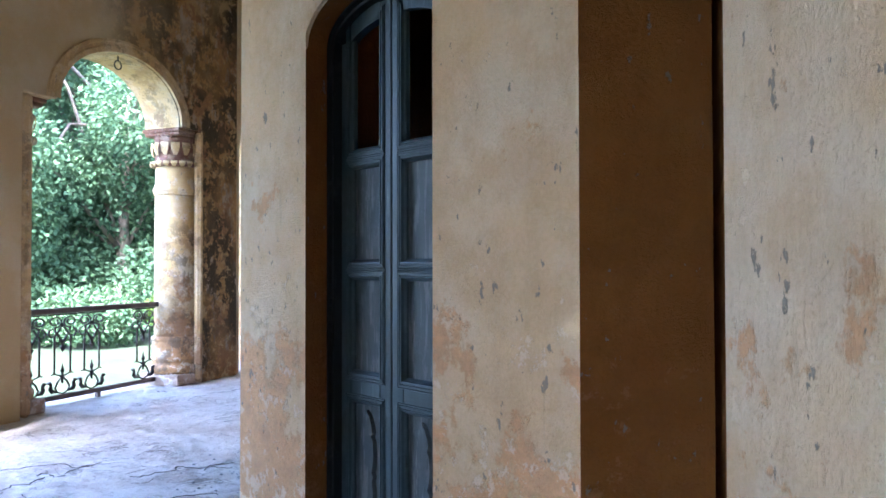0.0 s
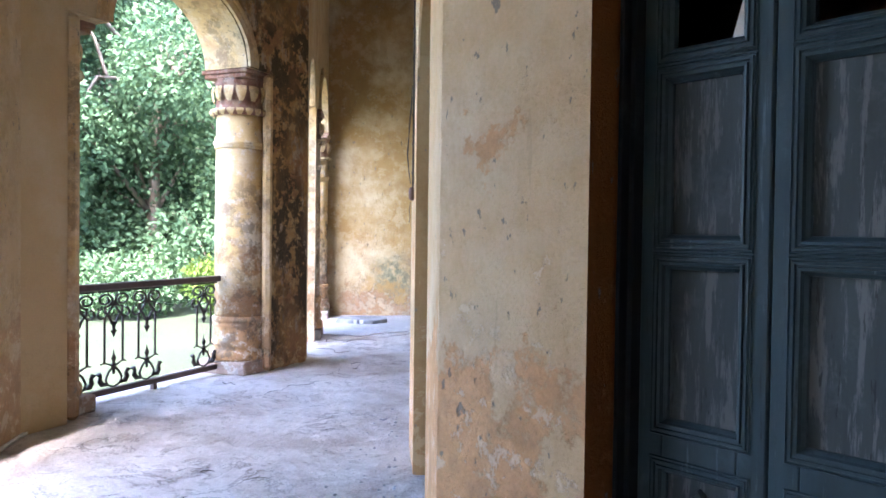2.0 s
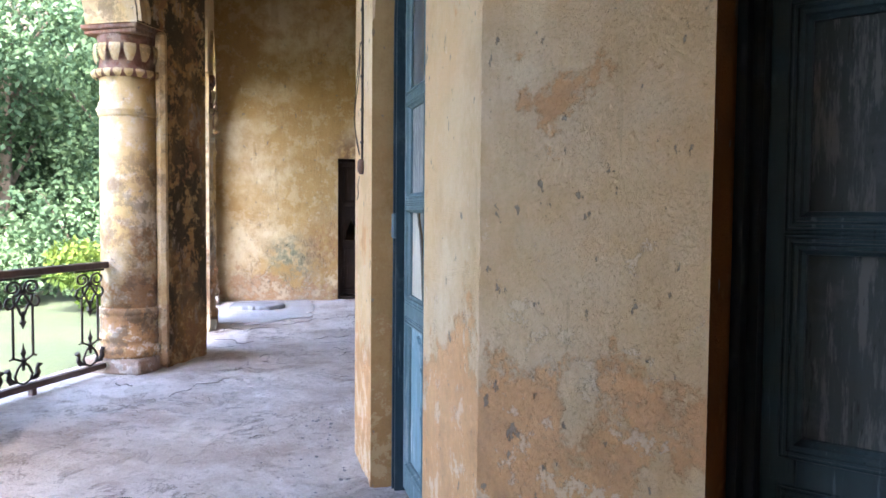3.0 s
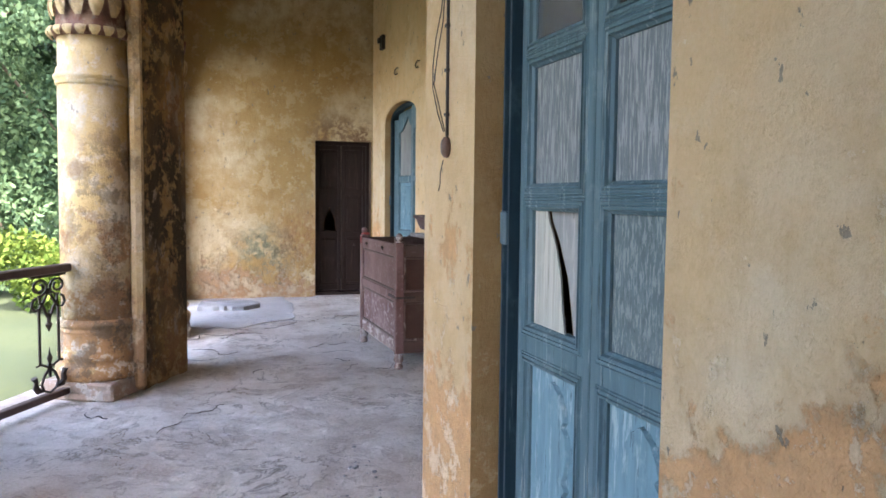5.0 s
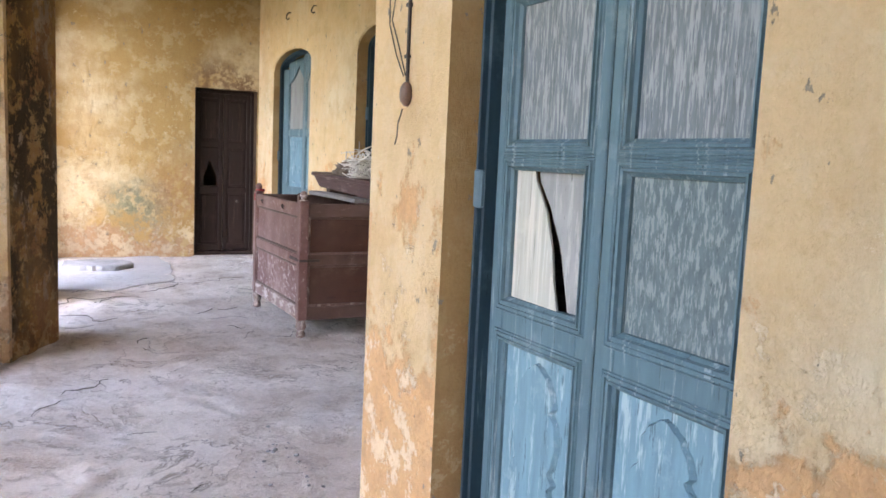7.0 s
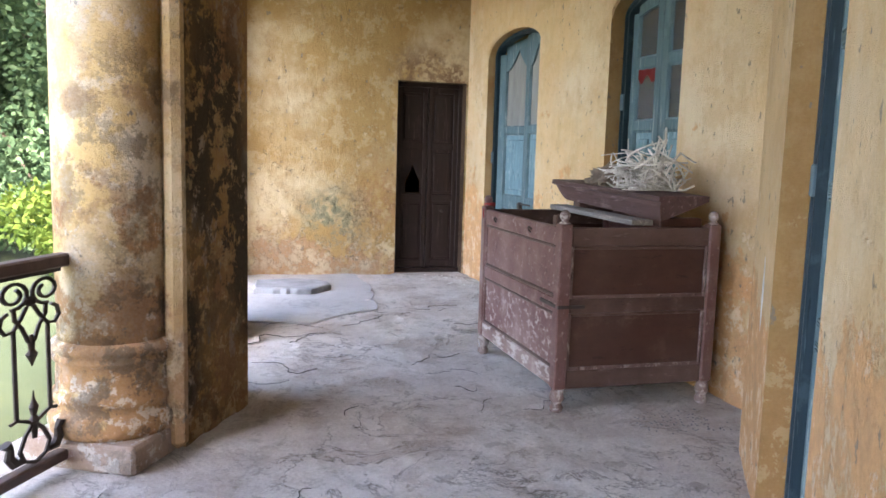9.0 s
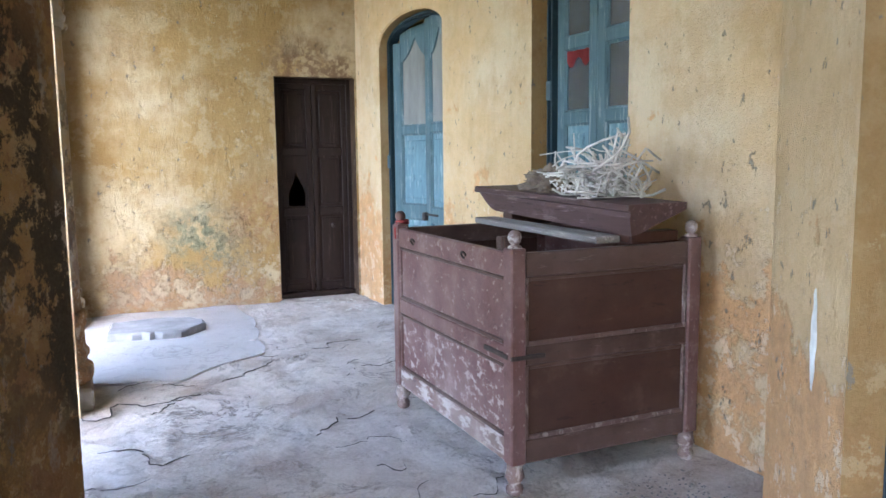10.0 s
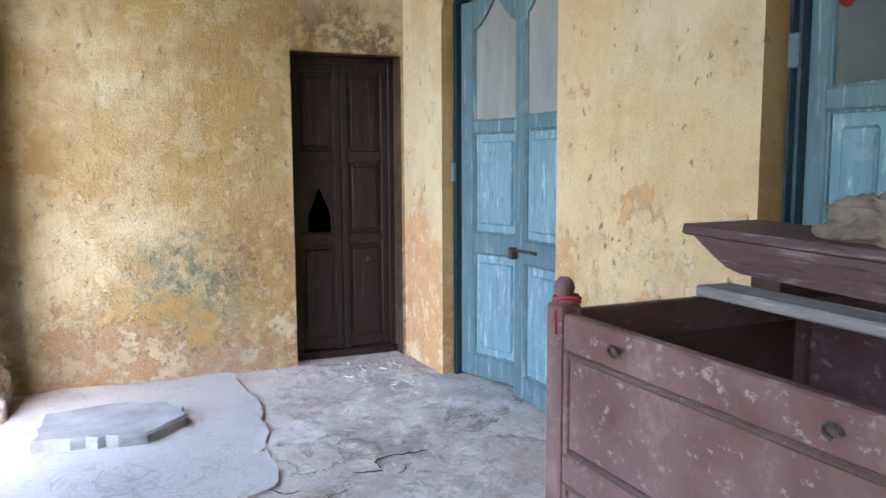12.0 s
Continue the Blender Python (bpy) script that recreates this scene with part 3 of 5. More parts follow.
# ---- columns ----
def column(m, mats, s, y, r=0.245, half=False, name="column", label="plastered round column with leafy capital, stained and peeling"):
    root = empty(name, m @ pose(s, y, 0), label, "column", "arcade columns")
    w = r * 1.12
    part("plinth", boxes((-w, w, -w, w, 0, 0.13), bev=0.015), M_PLINTH, root)
    base = [(r * 1.10, 0.13), (r * 1.15, 0.15), (r * 1.17, 0.185), (r * 1.15, 0.215), (r * 1.04, 0.235), (r * 1.03, 0.26), (r * 1.09, 0.28), (r * 1.10, 0.305), (r * 1.02, 0.325),
            (r * 1.0, 0.44), (r * 1.06, 0.455), (r * 1.07, 0.475), (r * 1.03, 0.485), (r * 1.08, 0.495), (r * 1.10, 0.515), (r * 1.06, 0.535), (r * 0.98, 0.545)]
    part("base", lathe(base, 36), M_COLUMN, root, smooth=True)
    shaft = [(r * 0.97, 0.545), (r * 0.97, 1.3), (r * 0.95, 2.14)]
    part("shaft", lathe(shaft, 36), M_COLUMN, root, smooth=True)
    neck = [(r * 0.95, 2.14), (r * 1.0, 2.145), (r * 1.01, 2.165), (r * 0.985, 2.17), (r * 1.05, 2.185), (r * 1.06, 2.205), (r * 1.0, 2.22), (r * 0.98, 2.255), (r * 0.93, 2.265), (r * 0.93, 2.46)]
    part("neck_ring", lathe(neck, 36), M_COLUMN, root, smooth=True)
    cap = part("capital", lathe([(r * 0.93, 2.46), (r * 1.04, 2.47), (r * 1.06, 2.50), (r * 0.96, 2.53), (r * 0.94, 2.64), (r * 0.98, 2.76), (r * 1.02, 2.80)]), M_CAPITAL, root, smooth=True)
    for row, (z, rr, n, sz) in enumerate([(2.455, r * 0.98, 20, 0.075), (2.585, r * 0.93, 14, 0.17)]):
        for i in range(n):
            a = 2 * math.pi * (i + 0.5 * row) / n
            bm = bmesh.new()
            k = 6
            prev = None
            for j in range(k + 1):
                t = j / k
                out = 0.010 + 0.034 * math.sin(math.pi * (0.12 + 0.75 * t))
                wid = (0.034 if row == 0 else 0.046) * math.sin(math.pi * (0.10 + 0.62 * t)) + 0.003
                zz = z + sz * (t if j < k else 0.84)
                row_v = [bm.verts.new((rr + out, -wid, zz)), bm.verts.new((rr + out + 0.012, 0, zz)), bm.verts.new((rr + out, wid, zz))]
                if prev:
                    for c in range(2):
                        bm.faces.new((prev[c], prev[c + 1], row_v[c + 1], row_v[c]))
                prev = row_v
            part("leaf", bm, M_PALE, cap, m=pose(0, 0, 0, 0, 0, math.degrees(a)), smooth=True)
    w2 = r * 1.0
    part("abacus", boxes((-w2, w2, -w2, w2, 2.80, 2.84), (-w2 * 1.08, w2 * 1.08, -w2 * 1.08, w2 * 1.08, 2.84, 2.88), bev=0.008), M_CAPITAL, root)
    return root


M_CAPITAL = limewash("terracotta_stained_capital", (0.20, 0.085, 0.055), (0.40, 0.29, 0.20), (0.33, 0.15, 0.08), mould=0.3)


# ---- doors ----
# mitred mouldings round a panel: distance outwards from the panel's edge, height off the stile's face
REEDED = [(-0.010, -0.030), (-0.008, -0.012), (0.0, -0.004), (0.004, 0.007), (0.011, 0.009), (0.013, 0.0015), (0.017, 0.0015), (0.019, 0.007), (0.025, 0.007), (0.027, 0.0015), (0.030, 0.0015), (0.033, 0.005), (0.0365, 0.0006)]
PLAIN = [(-0.014, -0.030), (-0.011, -0.012), (-0.004, -0.010), (0.0, -0.003), (0.005, 0.0006)]


def rails_door(m, o, recess, rails, mat_panels, name, label, group, locks=1.28, glass=M_GLASS, stile=0.075, frame_w=0.085, glazed=1, carve=True, open_deg=0.0, pointed=False, paint=None, frame_paint=None, carve_mat=None, reeded=True):
    """A double panelled door in an arched opening; rails: heights of the rails' centres, top first."""
    s0, s1, zb, zs, za = o
    root = empty(name, m @ pose(0.5 * (s0 + s1), -recess, 0), label, "door", group)
    hw = 0.5 * (s1 - s0) + 0.02
    oo = (-hw, hw, 0, zs, za + 0.02)

    # grooved frame: jambs and arched head as one moulded ring
    bm = bmesh.new()
    n = 22
    steps = [(0.0, 0.0), (0.0, 0.055), (0.016, 0.055), (0.02, 0.022), (0.034, 0.022), (0.038, 0.048), (0.05, 0.048), (0.054, 0.016), (0.066, 0.016), (0.07, 0.04), (frame_w, 0.04), (frame_w, -0.05)]

    def ring(off):
        w = hw - off
        pts = [(-w, 0.0)]
        for i in range(n + 1):
            x = -w * math.cos(math.pi * i / n)
            pts.append((x, arch_z(x, (-w, w, 0, zs, za + 0.02 - off))))
        pts.append((w, 0.0))
        return pts

    rows = [[bm.verts.new((x, y, z)) for x, z in ring(off)] for off, y in steps]
    for a, b in zip(rows, rows[1:]):
        for i in range(len(a) - 1):
            bm.faces.new((a[i], a[i + 1], b[i + 1], b[i]))
    bmesh.ops.recalc_face_normals(bm, faces=bm.faces)
    part("door_frame", bm, frame_paint or M_BLUE_D, root)

    w = hw - frame_w
    top = za + 0.02 - frame_w
    d = 0.042
    for side in (-1, 1):
        hinge = empty_part("leaf", root, pose(side * w, 0, 0, 0, 0, side * (open_deg if side > 0 else open_deg * 0.2)))
        # leaf in its own axes: x runs from the hinge inwards
        def xs(a):
            return -side * a
        lw = w - 0.003
        bm = bmesh.new()

        def hor(a, b, z0, z1, y0=-d, y1=0.0, bev=0.004):
            x0, x1 = sorted((xs(a), xs(b)))
            box(bm, x0, x1, y0, y1, z0, z1, bev)

        def head(a):
            return arch_z(w - a, (-w, w, 0, zs, top))

        hor(0, stile, 0.02, head(0.0) + 0.02)
        hor(lw - stile, lw, 0.02, head(lw - stile) - 0.004)
        rh = 0.075
        for k, z in enumerate(rails):
            hgt = rh if k < len(rails) - 1 else 0.13
            hor(stile, lw - stile, z - hgt / 2, z + hgt / 2)
        hor(stile, lw - stile, 0.02, 0.16)
        # arched top rail
        kk = 10
        lo, hi = [], []
        for i in range(kk + 1):
            a = stile + (lw - 2 * stile) * i / kk
            hi.append((xs(a), head(a)))
            lo.append((xs(a), head(a) - 0.075))
        for i in range(kk):
            for y, flip in ((0.0, False), (-d, True)):
                f = [bm.verts.new((lo[i][0], y, lo[i][1])), bm.verts.new((lo[i + 1][0], y, lo[i + 1][1])), bm.verts.new((hi[i + 1][0], y, hi[i + 1][1])), bm.verts.new((hi[i][0], y, hi[i][1]))]
                bm.faces.new(f)
            bm.faces.new([bm.verts.new(v) for v in ((lo[i][0], 0, lo[i][1]), (lo[i][0], -d, lo[i][1]), (lo[i + 1][0], -d, lo[i + 1][1]), (lo[i + 1][0], 0, lo[i + 1][1]))])
        bmesh.ops.recalc_face_normals(bm, faces=bm.faces)
        fr = part("leaf_frame", bm, paint or M_BLUE, hinge)
        # panels with stepped mouldings
        edges = [None] + list(rails) + [0.16 - rh / 2]
        for k in range(len(edges) - 1):
            zt = (head(0.5 * lw) - 0.07) if k == 0 else edges[k] - (rh / 2 if k < len(rails) else 0.065)
            zbm = edges[k + 1] + (rh / 2 if k + 1 < len(rails) else 0.065)
            if k == len(edges) - 2:
                zbm = 0.16
            is_glass = k < glazed
            pm = glass if is_glass else mat_panels[(k - glazed) % len(mat_panels)] if not isinstance(mat_panels[0], tuple) else mat_panels[(k - glazed) % len(mat_panels)][0 if side < 0 else 1]
            x0, x1 = sorted((xs(stile), xs(lw - stile)))
            if is_glass and glass is None:
                pass
            elif is_glass:
                pb = boxes((x0 - 0.004, x1 + 0.004, -0.026, -0.020, zbm - 0.004, zt + 0.06))
                part("pane", pb, pm, hinge, "dark dusty glass pane")
                if pointed:
                    sp = bmesh.new()
                    cx, hx, z1 = 0.5 * (x0 + x1), 0.5 * (x1 - x0), zt + 0.06
                    for i in range(12):
                        for sg in (-1, 1):
                            a, b = i / 12, (i + 1) / 12
                            za, zb2 = (zt - 0.02 - 0.20 * (1 - (1 - k2) ** 1.7) for k2 in (a, b))
                            xa, xb2 = cx + sg * hx * a, cx + sg * hx * b
                            for yy in (-0.004, -0.028):
                                sp.faces.new([sp.verts.new(q) for q in ((xa, yy, za), (xb2, yy, zb2), (xb2, yy, z1), (xa, yy, z1))])
                            sp.faces.new([sp.verts.new(q) for q in ((xa, -0.004, za), (xb2, -0.004, zb2), (xb2, -0.028, zb2), (xa, -0.028, za))])
                    part("pointed_head", sp, M_BLUE, hinge)
            else:
                if pm is M_PANEL_PALE:
                    split_panel(hinge, x0 - 0.004, x1 + 0.004, zbm - 0.004, zt + 0.004)
                else:
                    part("panel", boxes((x0 - 0.004, x1 + 0.004, -0.032, -0.022, zbm - 0.004, zt + 0.004)), pm, hinge)
            mb = bmesh.new()
            prof = REEDED if reeded else PLAIN
            zhi = zt if (k or not is_glass) else zt + 0.03
            rings = [[mb.verts.new((x, y, z)) for x, z in ((x0 - o_, zbm - o_), (x1 + o_, zbm - o_), (x1 + o_, zhi + o_), (x0 - o_, zhi + o_))] for o_, y in prof]
            sides = range(4) if (k or not is_glass) else (0, 1, 3)
            for ra, rb in zip(rings, rings[1:]):
                for i in sides:
                    mb.faces.new((ra[i], ra[(i + 1) % 4], rb[(i + 1) % 4], rb[i]))
            bmesh.ops.recalc_face_normals(mb, faces=mb.faces)
            part("moulding", mb, paint or M_BLUE, hinge)
            if not reeded and not is_glass:
                part("raised_field", boxes((x0 + 0.055, x1 - 0.055, -0.028, -0.008, zbm + 0.055, zt - 0.055), bev=0.012), pm, hinge)
            if carve and k == len(edges) - 2:
                carving(hinge, x0 + 0.03, x1 - 0.03, zbm + 0.03, zt - 0.03, carve_mat or M_PANEL_BLUE)
    if locks:
        part("hinge_box", boxes((w + 0.004, w + 0.05, 0.0, 0.055, locks - 0.055, locks + 0.065), bev=0.006), M_BLUEBOX, root, "pale blue painted metal box on the frame")
    return root


def split_panel(parent, x0, x1, z0, z1):
    """A panel that has split: two warped boards with a black wedge-shaped gap between them."""
    def at(u, w):
        return x1 + (x0 - x1) * u, z0 + (z1 - z0) * w
    big = [(0, 0), (0.70, 0.0), (0.62, 0.22), (0.57, 0.45), (0.46, 0.70), (0.30, 0.90), (0.28, 1.0), (0, 1)]
    small = [(0.75, 0.0), (1.0, 0.0), (1.0, 1.0), (0.285, 1.0), (0.305, 0.90), (0.475, 0.70), (0.62, 0.45), (0.69, 0.22)]
    for pts, y, mm, lab in ((big, -0.024, M_PANEL_PALE, "bare pale split board"), (small, -0.038, M_PANEL_GREY, "warped grey split board")):
        bm = bmesh.new()
        f = bm.faces.new([bm.verts.new((at(u, w)[0], y + (0.012 * (1 - w) * u if mm is M_PANEL_PALE else 0), at(u, w)[1])) for u, w in pts])
        bmesh.ops.triangulate(bm, faces=[f])
        bmesh.ops.solidify(bm, geom=bm.faces[:], thickness=0.007)
        part("panel", bm, mm, parent, lab)


def empty_part(name, parent, m):
    e = new(name)
    e.empty_display_size = 0.05
    e.parent = parent
    e.matrix_basis = m
    return e


def carving(parent, x0, x1, z0, z1, material):
    """A raised baluster-shaped field on the lowest panel."""
    cx, hw_, h = 0.5 * (x0 + x1), 0.5 * (x1 - x0), z1 - z0
    prof = [(0.62, 0.0), (0.80, 0.10), (0.86, 0.22), (0.74, 0.34), (0.62, 0.42), (0.74, 0.46), (0.60, 0.50), (0.72, 0.55), (0.80, 0.64), (0.74, 0.74), (0.56, 0.79), (0.66, 0.82), (0.60, 0.87), (0.42, 0.94), (0.2, 0.98), (0.0, 1.0)]
    bm = bmesh.new()
    fine = []
    for (a, b), (c, e) in zip(prof, prof[1:]):
        for i in range(3):
            t = i / 3
            t = t * t * (3 - 2 * t)
            fine.append((a + (c - a) * t, b + (e - b) * i / 3))
    fine.append(prof[-1])
    rows = []
    for k, z in fine:
        zz, w = z0 + h * z, hw_ * k
        rows.append([bm.verts.new((cx - w, -0.0225, zz)), bm.verts.new((cx - max(w - 0.012, 0), -0.008, zz)), bm.verts.new((cx + max(w - 0.012, 0), -0.008, zz)), bm.verts.new((cx + w, -0.0225, zz))])
    for a, b in zip(rows, rows[1:]):
        for i in range(3):
            bm.faces.new((a[i], a[i + 1], b[i + 1], b[i]))
    bmesh.ops.recalc_face_normals(bm, faces=bm.faces)
    part("carved_field", bm, material, parent)


# first door takes the copies with its recess shade put into the paint
rails_door(MA, DOOR_A, 0.15, [1.825, 1.33, 0.81], [M_PANEL_SHADED], "blue_door", "blue double door darkened for its shade, with empty upper lights", "blue panelled doors", locks=0, glass=None, paint=M_BLUE_SHADED, frame_paint=M_BLUE_D_SHADED, carve_mat=M_PANEL_SHADED)
rails_door(MB, DOOR_B, 0.15, [1.895, 1.41, 0.90], [(M_PANEL, M_PANEL), (M_PANEL_GREEN, M_PANEL_PALE), (M_PANEL_BLUE, M_PANEL_BLUE)], "blue_door", "faded blue double door with a cracked pale panel", "blue panelled doors", locks=1.295)
rails_door(ME, DOOR_E, 0.15, [1.83, 1.30, 0.78], [M_PANEL, M_PANEL, M_PANEL_BLUE], "blue_door", "faded blue double door with grooved frame", "blue panelled doors", locks=1.33)
rails_door(MC, WIN_C, 0.15, [2.08, 1.63, 0.92], [M_PANEL_BLUE, M_PANEL_BLUE], "blue_door", "blue double door with dark glass panes behind the chest", "blue panelled doors", locks=1.80, glazed=2, carve=False, reeded=False)
rails_door(MC, DOOR_C, 0.12, [1.64, 0.90], [M_PANEL_BLUE, M_PANEL_BLUE], "blue_door", "pale blue double door left ajar, with a dusty glass pane", "blue panelled doors", locks=1.35, glass=M_GLASS_GREY, carve=False, open_deg=16.0, stile=0.11, frame_w=0.06, pointed=True, reeded=False)


# brown door in the end wall
def brown_door():
    s0, s1, _, z, _ = DOOR_D
    root = empty("brown_door", MD @ pose(0.5 * (s0 + s1), -0.19, 0), "low dark brown double door with a broken panel", "door")
    hw = 0.5 * (s1 - s0) + 0.01
    part("door_frame", boxes((-hw, -hw + 0.05, -0.06, 0.02, 0, z), (hw - 0.05, hw, -0.06, 0.02, 0, z), (-hw + 0.05, hw - 0.05, -0.06, 0.02, z - 0.05, z), bev=0.006), M_BROWN, root)
    part("threshold", boxes((-hw, hw, -0.06, 0.06, 0, 0.05), bev=0.008), M_BROWN, root)
    w = hw - 0.05
    for side in (-1, 1):
        x0, x1 = (-w, -0.004) if side < 0 else (0.004, w)
        rails = [2.10, 1.46, 0.865, 0.10]
        fr = [(x0, x0 + 0.05, -0.04, 0.0, 0.05, z - 0.05), (x1 - 0.05, x1, -0.04, 0.0, 0.05, z - 0.05)]
        fr += [(x0 + 0.05, x1 - 0.05, -0.04, 0.0, r - 0.04, r + 0.04) for r in rails]
        leaf = part("leaf", boxes(*fr, bev=0.005), M_BROWN, root)
        for a, b in zip(rails, rails[1:]):
            if side > 0 and a == 1.46:
                # broken panel: a pointed hole low in it
                bm = bmesh.new()
                xa, xb, za, zb = x0 + 0.045, x1 - 0.045, b + 0.035, a - 0.035
                mid = xa + 0.45 * (xb - xa)
                hole = [(xa + 0.03, za + 0.02), (xa + 0.035, za + 0.16), (mid - 0.02, za + 0.30), (mid, za + 0.36), (mid + 0.03, za + 0.27), (xb - 0.06, za + 0.14), (xb - 0.065, za + 0.02)]
                outer = [(xa, za), (xa, za + 0.2), (xa, zb), (mid, zb), (xb, zb), (xb, za + 0.2), (xb, za)]
                for y in (-0.016, -0.030):
                    ho = [bm.verts.new((x, y, zz)) for x, zz in hole]
                    ou = [bm.verts.new((x, y, zz)) for x, zz in outer]
                    for i in range(7):
                        bm.faces.new((ou[i], ou[(i + 1) % 7], ho[(i + 1) % 7], ho[i]))
                bmesh.ops.recalc_face_normals(bm, faces=bm.faces)
                part("panel", bm, M_BROWN, leaf, "broken panel with a dark hole")
            else:
                part("panel", boxes((x0 + 0.045, x1 - 0.045, -0.034, -0.024, b + 0.035, a - 0.035)), M_BROWN, leaf)
                part("panel", boxes((x0 + 0.075, x1 - 0.075, -0.028, -0.012, b + 0.07, a - 0.07), bev=0.01), M_BROWN, leaf)
    part("knob", lathe([(0.012, 0), (0.022, 0.01), (0.02, 0.03), (0.008, 0.035)], 12), M_IRON, root, m=pose(-0.19, 0.0, 0.715, -90))
    return root


brown_door()


# ---- the big chest ----
CHX, CHY = -0.295, 9.385
ON_CHEST = (0.072, -0.02, -0.022)


def chest():
    L, W, H = 1.335, 0.975, 1.02
    root = empty("storage_chest", pose(CHX, CHY, 0, 0, 0, 1.5), "huge old maroon wooden chest on turned feet, lid half open", "chest")
    # local x: short side towards the wall, local y: long side along the verandah
    zb = 0.14
    p = 0.07
    for x in (0, W - p):
        for y in (0, L - p):
            post = part("corner_post", boxes((x, x + p, y, y + p, zb, H + 0.02), bev=0.006), M_CHEST, root)
            cx, cy = x + p / 2, y + p / 2
            part("foot", lathe([(0.022, 0.0), (0.034, 0.012), (0.038, 0.035), (0.026, 0.055), (0.03, 0.065), (0.042, 0.085), (0.034, 0.12), (0.034, zb)], 16, cx, cy), M_CHEST_WORN, root, smooth=True)
            if not (x > 0 and y > 0):
                part("finial", lathe([(0.028, H + 0.02), (0.029, H + 0.026), (0.015, H + 0.034), (0.024, H + 0.046), (0.029, H + 0.062), (0.025, H + 0.08), (0.012, H + 0.092), (0.001, H + 0.094)], 16, cx, cy), M_CHEST_WORN if y == 0 else M_CHEST, root, smooth=True)
    rails = [(zb, zb + 0.10), (0.555, 0.635), (H - 0.10, H)]
    for (a, b), nm in zip(rails, ("bottom_rail", "middle_rail", "top_rail")):
        for x, y0 in ((0, 0), (W - 0.045, 0)):
            part(nm, boxes((x + 0.008, x + 0.045, p, L - p, a, b), bev=0.006), M_CHEST_WORN if (nm == "bottom_rail" and x == 0) else M_CHEST, root)
        for y in (0.008, L - 0.045):
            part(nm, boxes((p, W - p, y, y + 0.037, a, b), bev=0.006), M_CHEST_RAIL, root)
    for a, b in ((zb + 0.10, 0.555), (0.635, H - 0.10)):
        worn = M_CHEST_SCUFF if a < 0.4 else M_CHEST
        part("panel", boxes((0.022, 0.036, p - 0.01, L - p + 0.01, a - 0.01, b + 0.01)), worn, root, "scuffed maroon long panel")
        part("panel", boxes((W - 0.036, W - 0.022, p - 0.01, L - p + 0.01, a - 0.01, b + 0.01)), M_CHEST, root)
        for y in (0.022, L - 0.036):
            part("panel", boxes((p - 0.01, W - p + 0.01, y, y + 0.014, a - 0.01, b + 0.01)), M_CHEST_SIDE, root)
        # thin frame fillets round the panels
        t = 0.018
        for q in ((0.010, 0.03, p, p + t, a, b), (0.010, 0.03, L - p - t, L - p, a, b)):
            part("fillet", boxes(q, bev=0.004), M_CHEST, root)
        for q in ((0.010, 0.03, p + t, L - p - t, a, a + t), (0.010, 0.03, p + t, L - p - t, b - t, b)):
            part("fillet", boxes(q, bev=0.005), M_CHEST_RAIL, root)
        part("fillet", boxes((p + t, W - p - t, 0.012, 0.03, b - t, b), bev=0.005), M_CHEST_RAIL, root)
        for q in ((p, p + t, 0.010, 0.03, a, b), (W - p - t, W - p, 0.010, 0.03, a, b), (p + t, W - p - t, 0.010, 0.03, a, a + t)):
            part("fillet", boxes(q, bev=0.004), M_FILLET, root)
    part("floor_board", boxes((0.03, W - 0.03, 0.03, L - 0.03, zb + 0.02, zb + 0.05)), M_CHEST_SIDE, root)
    part("divider", boxes((0.05, 0.085, 0.15, 0.19, H - 0.42, H + 0.055), (0.035, 0.05, 0.145, 0.195, H - 0.05, H + 0.055), bev=0.006), M_CHEST_RAIL, root, "scuffed upright stay inside the chest")
    for y in (0.42, 1.02):
        bm = bmesh.new()
        pts = [(-0.004 - 0.010 * math.sin(k * 0.5), y - 0.017 * math.cos(k * 0.62), H - 0.05 + 0.016 * math.sin(k * 0.62)) for k in range(8)]
        part("ring", tube(bm, pts, 0.0045), M_IRON, root, "bent iron hasp")
    part("strap", boxes((-0.003, 0.02, 0.03, 0.24, 0.585, 0.605), (0.0, 0.16, -0.003, 0.02, 0.585, 0.603), bev=0.002), M_IRON, root)
    return root


chest()
for mm, s, y in ((M1, 0.70, -0.29), (M1, 2.84, -0.40), (M0, 0.78, -0.22), (M2, 0.27, -0.22), (M2, 2.58, -0.20)):
    column(mm, None, s, y)

# ---- garden ----
def leaf_mat(name, a, b):
    m, nt, bs = mat(name)
    g = nt.nodes.new("ShaderNodeNewGeometry")
    c = mixc(nt, g.outputs["Random Per Island"], a, b)
    c = mixc(nt, noise_fac(nt, coords(nt), 0.5, 3, 0.5, 0.35, 0.65), c, tuple(x * 0.7 for x in a))
    nt.links.new(c, bs.inputs["Base Color"])
    bs.inputs["Roughness"].default_value = 0.65
    bs.inputs["Specular IOR Level"].default_value = 0.12
    tr = nt.nodes.new("ShaderNodeBsdfTranslucent")
    nt.links.new(c, tr.inputs["Color"])
    mx = nt.nodes.new("ShaderNodeMixShader")
    mx.inputs[0].default_value = 0.3
    nt.links.new(bs.outputs[0], mx.inputs[1])
    nt.links.new(tr.outputs[0], mx.inputs[2])
    nt.links.new(mx.outputs[0], nt.nodes["Material Output"].inputs["Surface"])
    return m


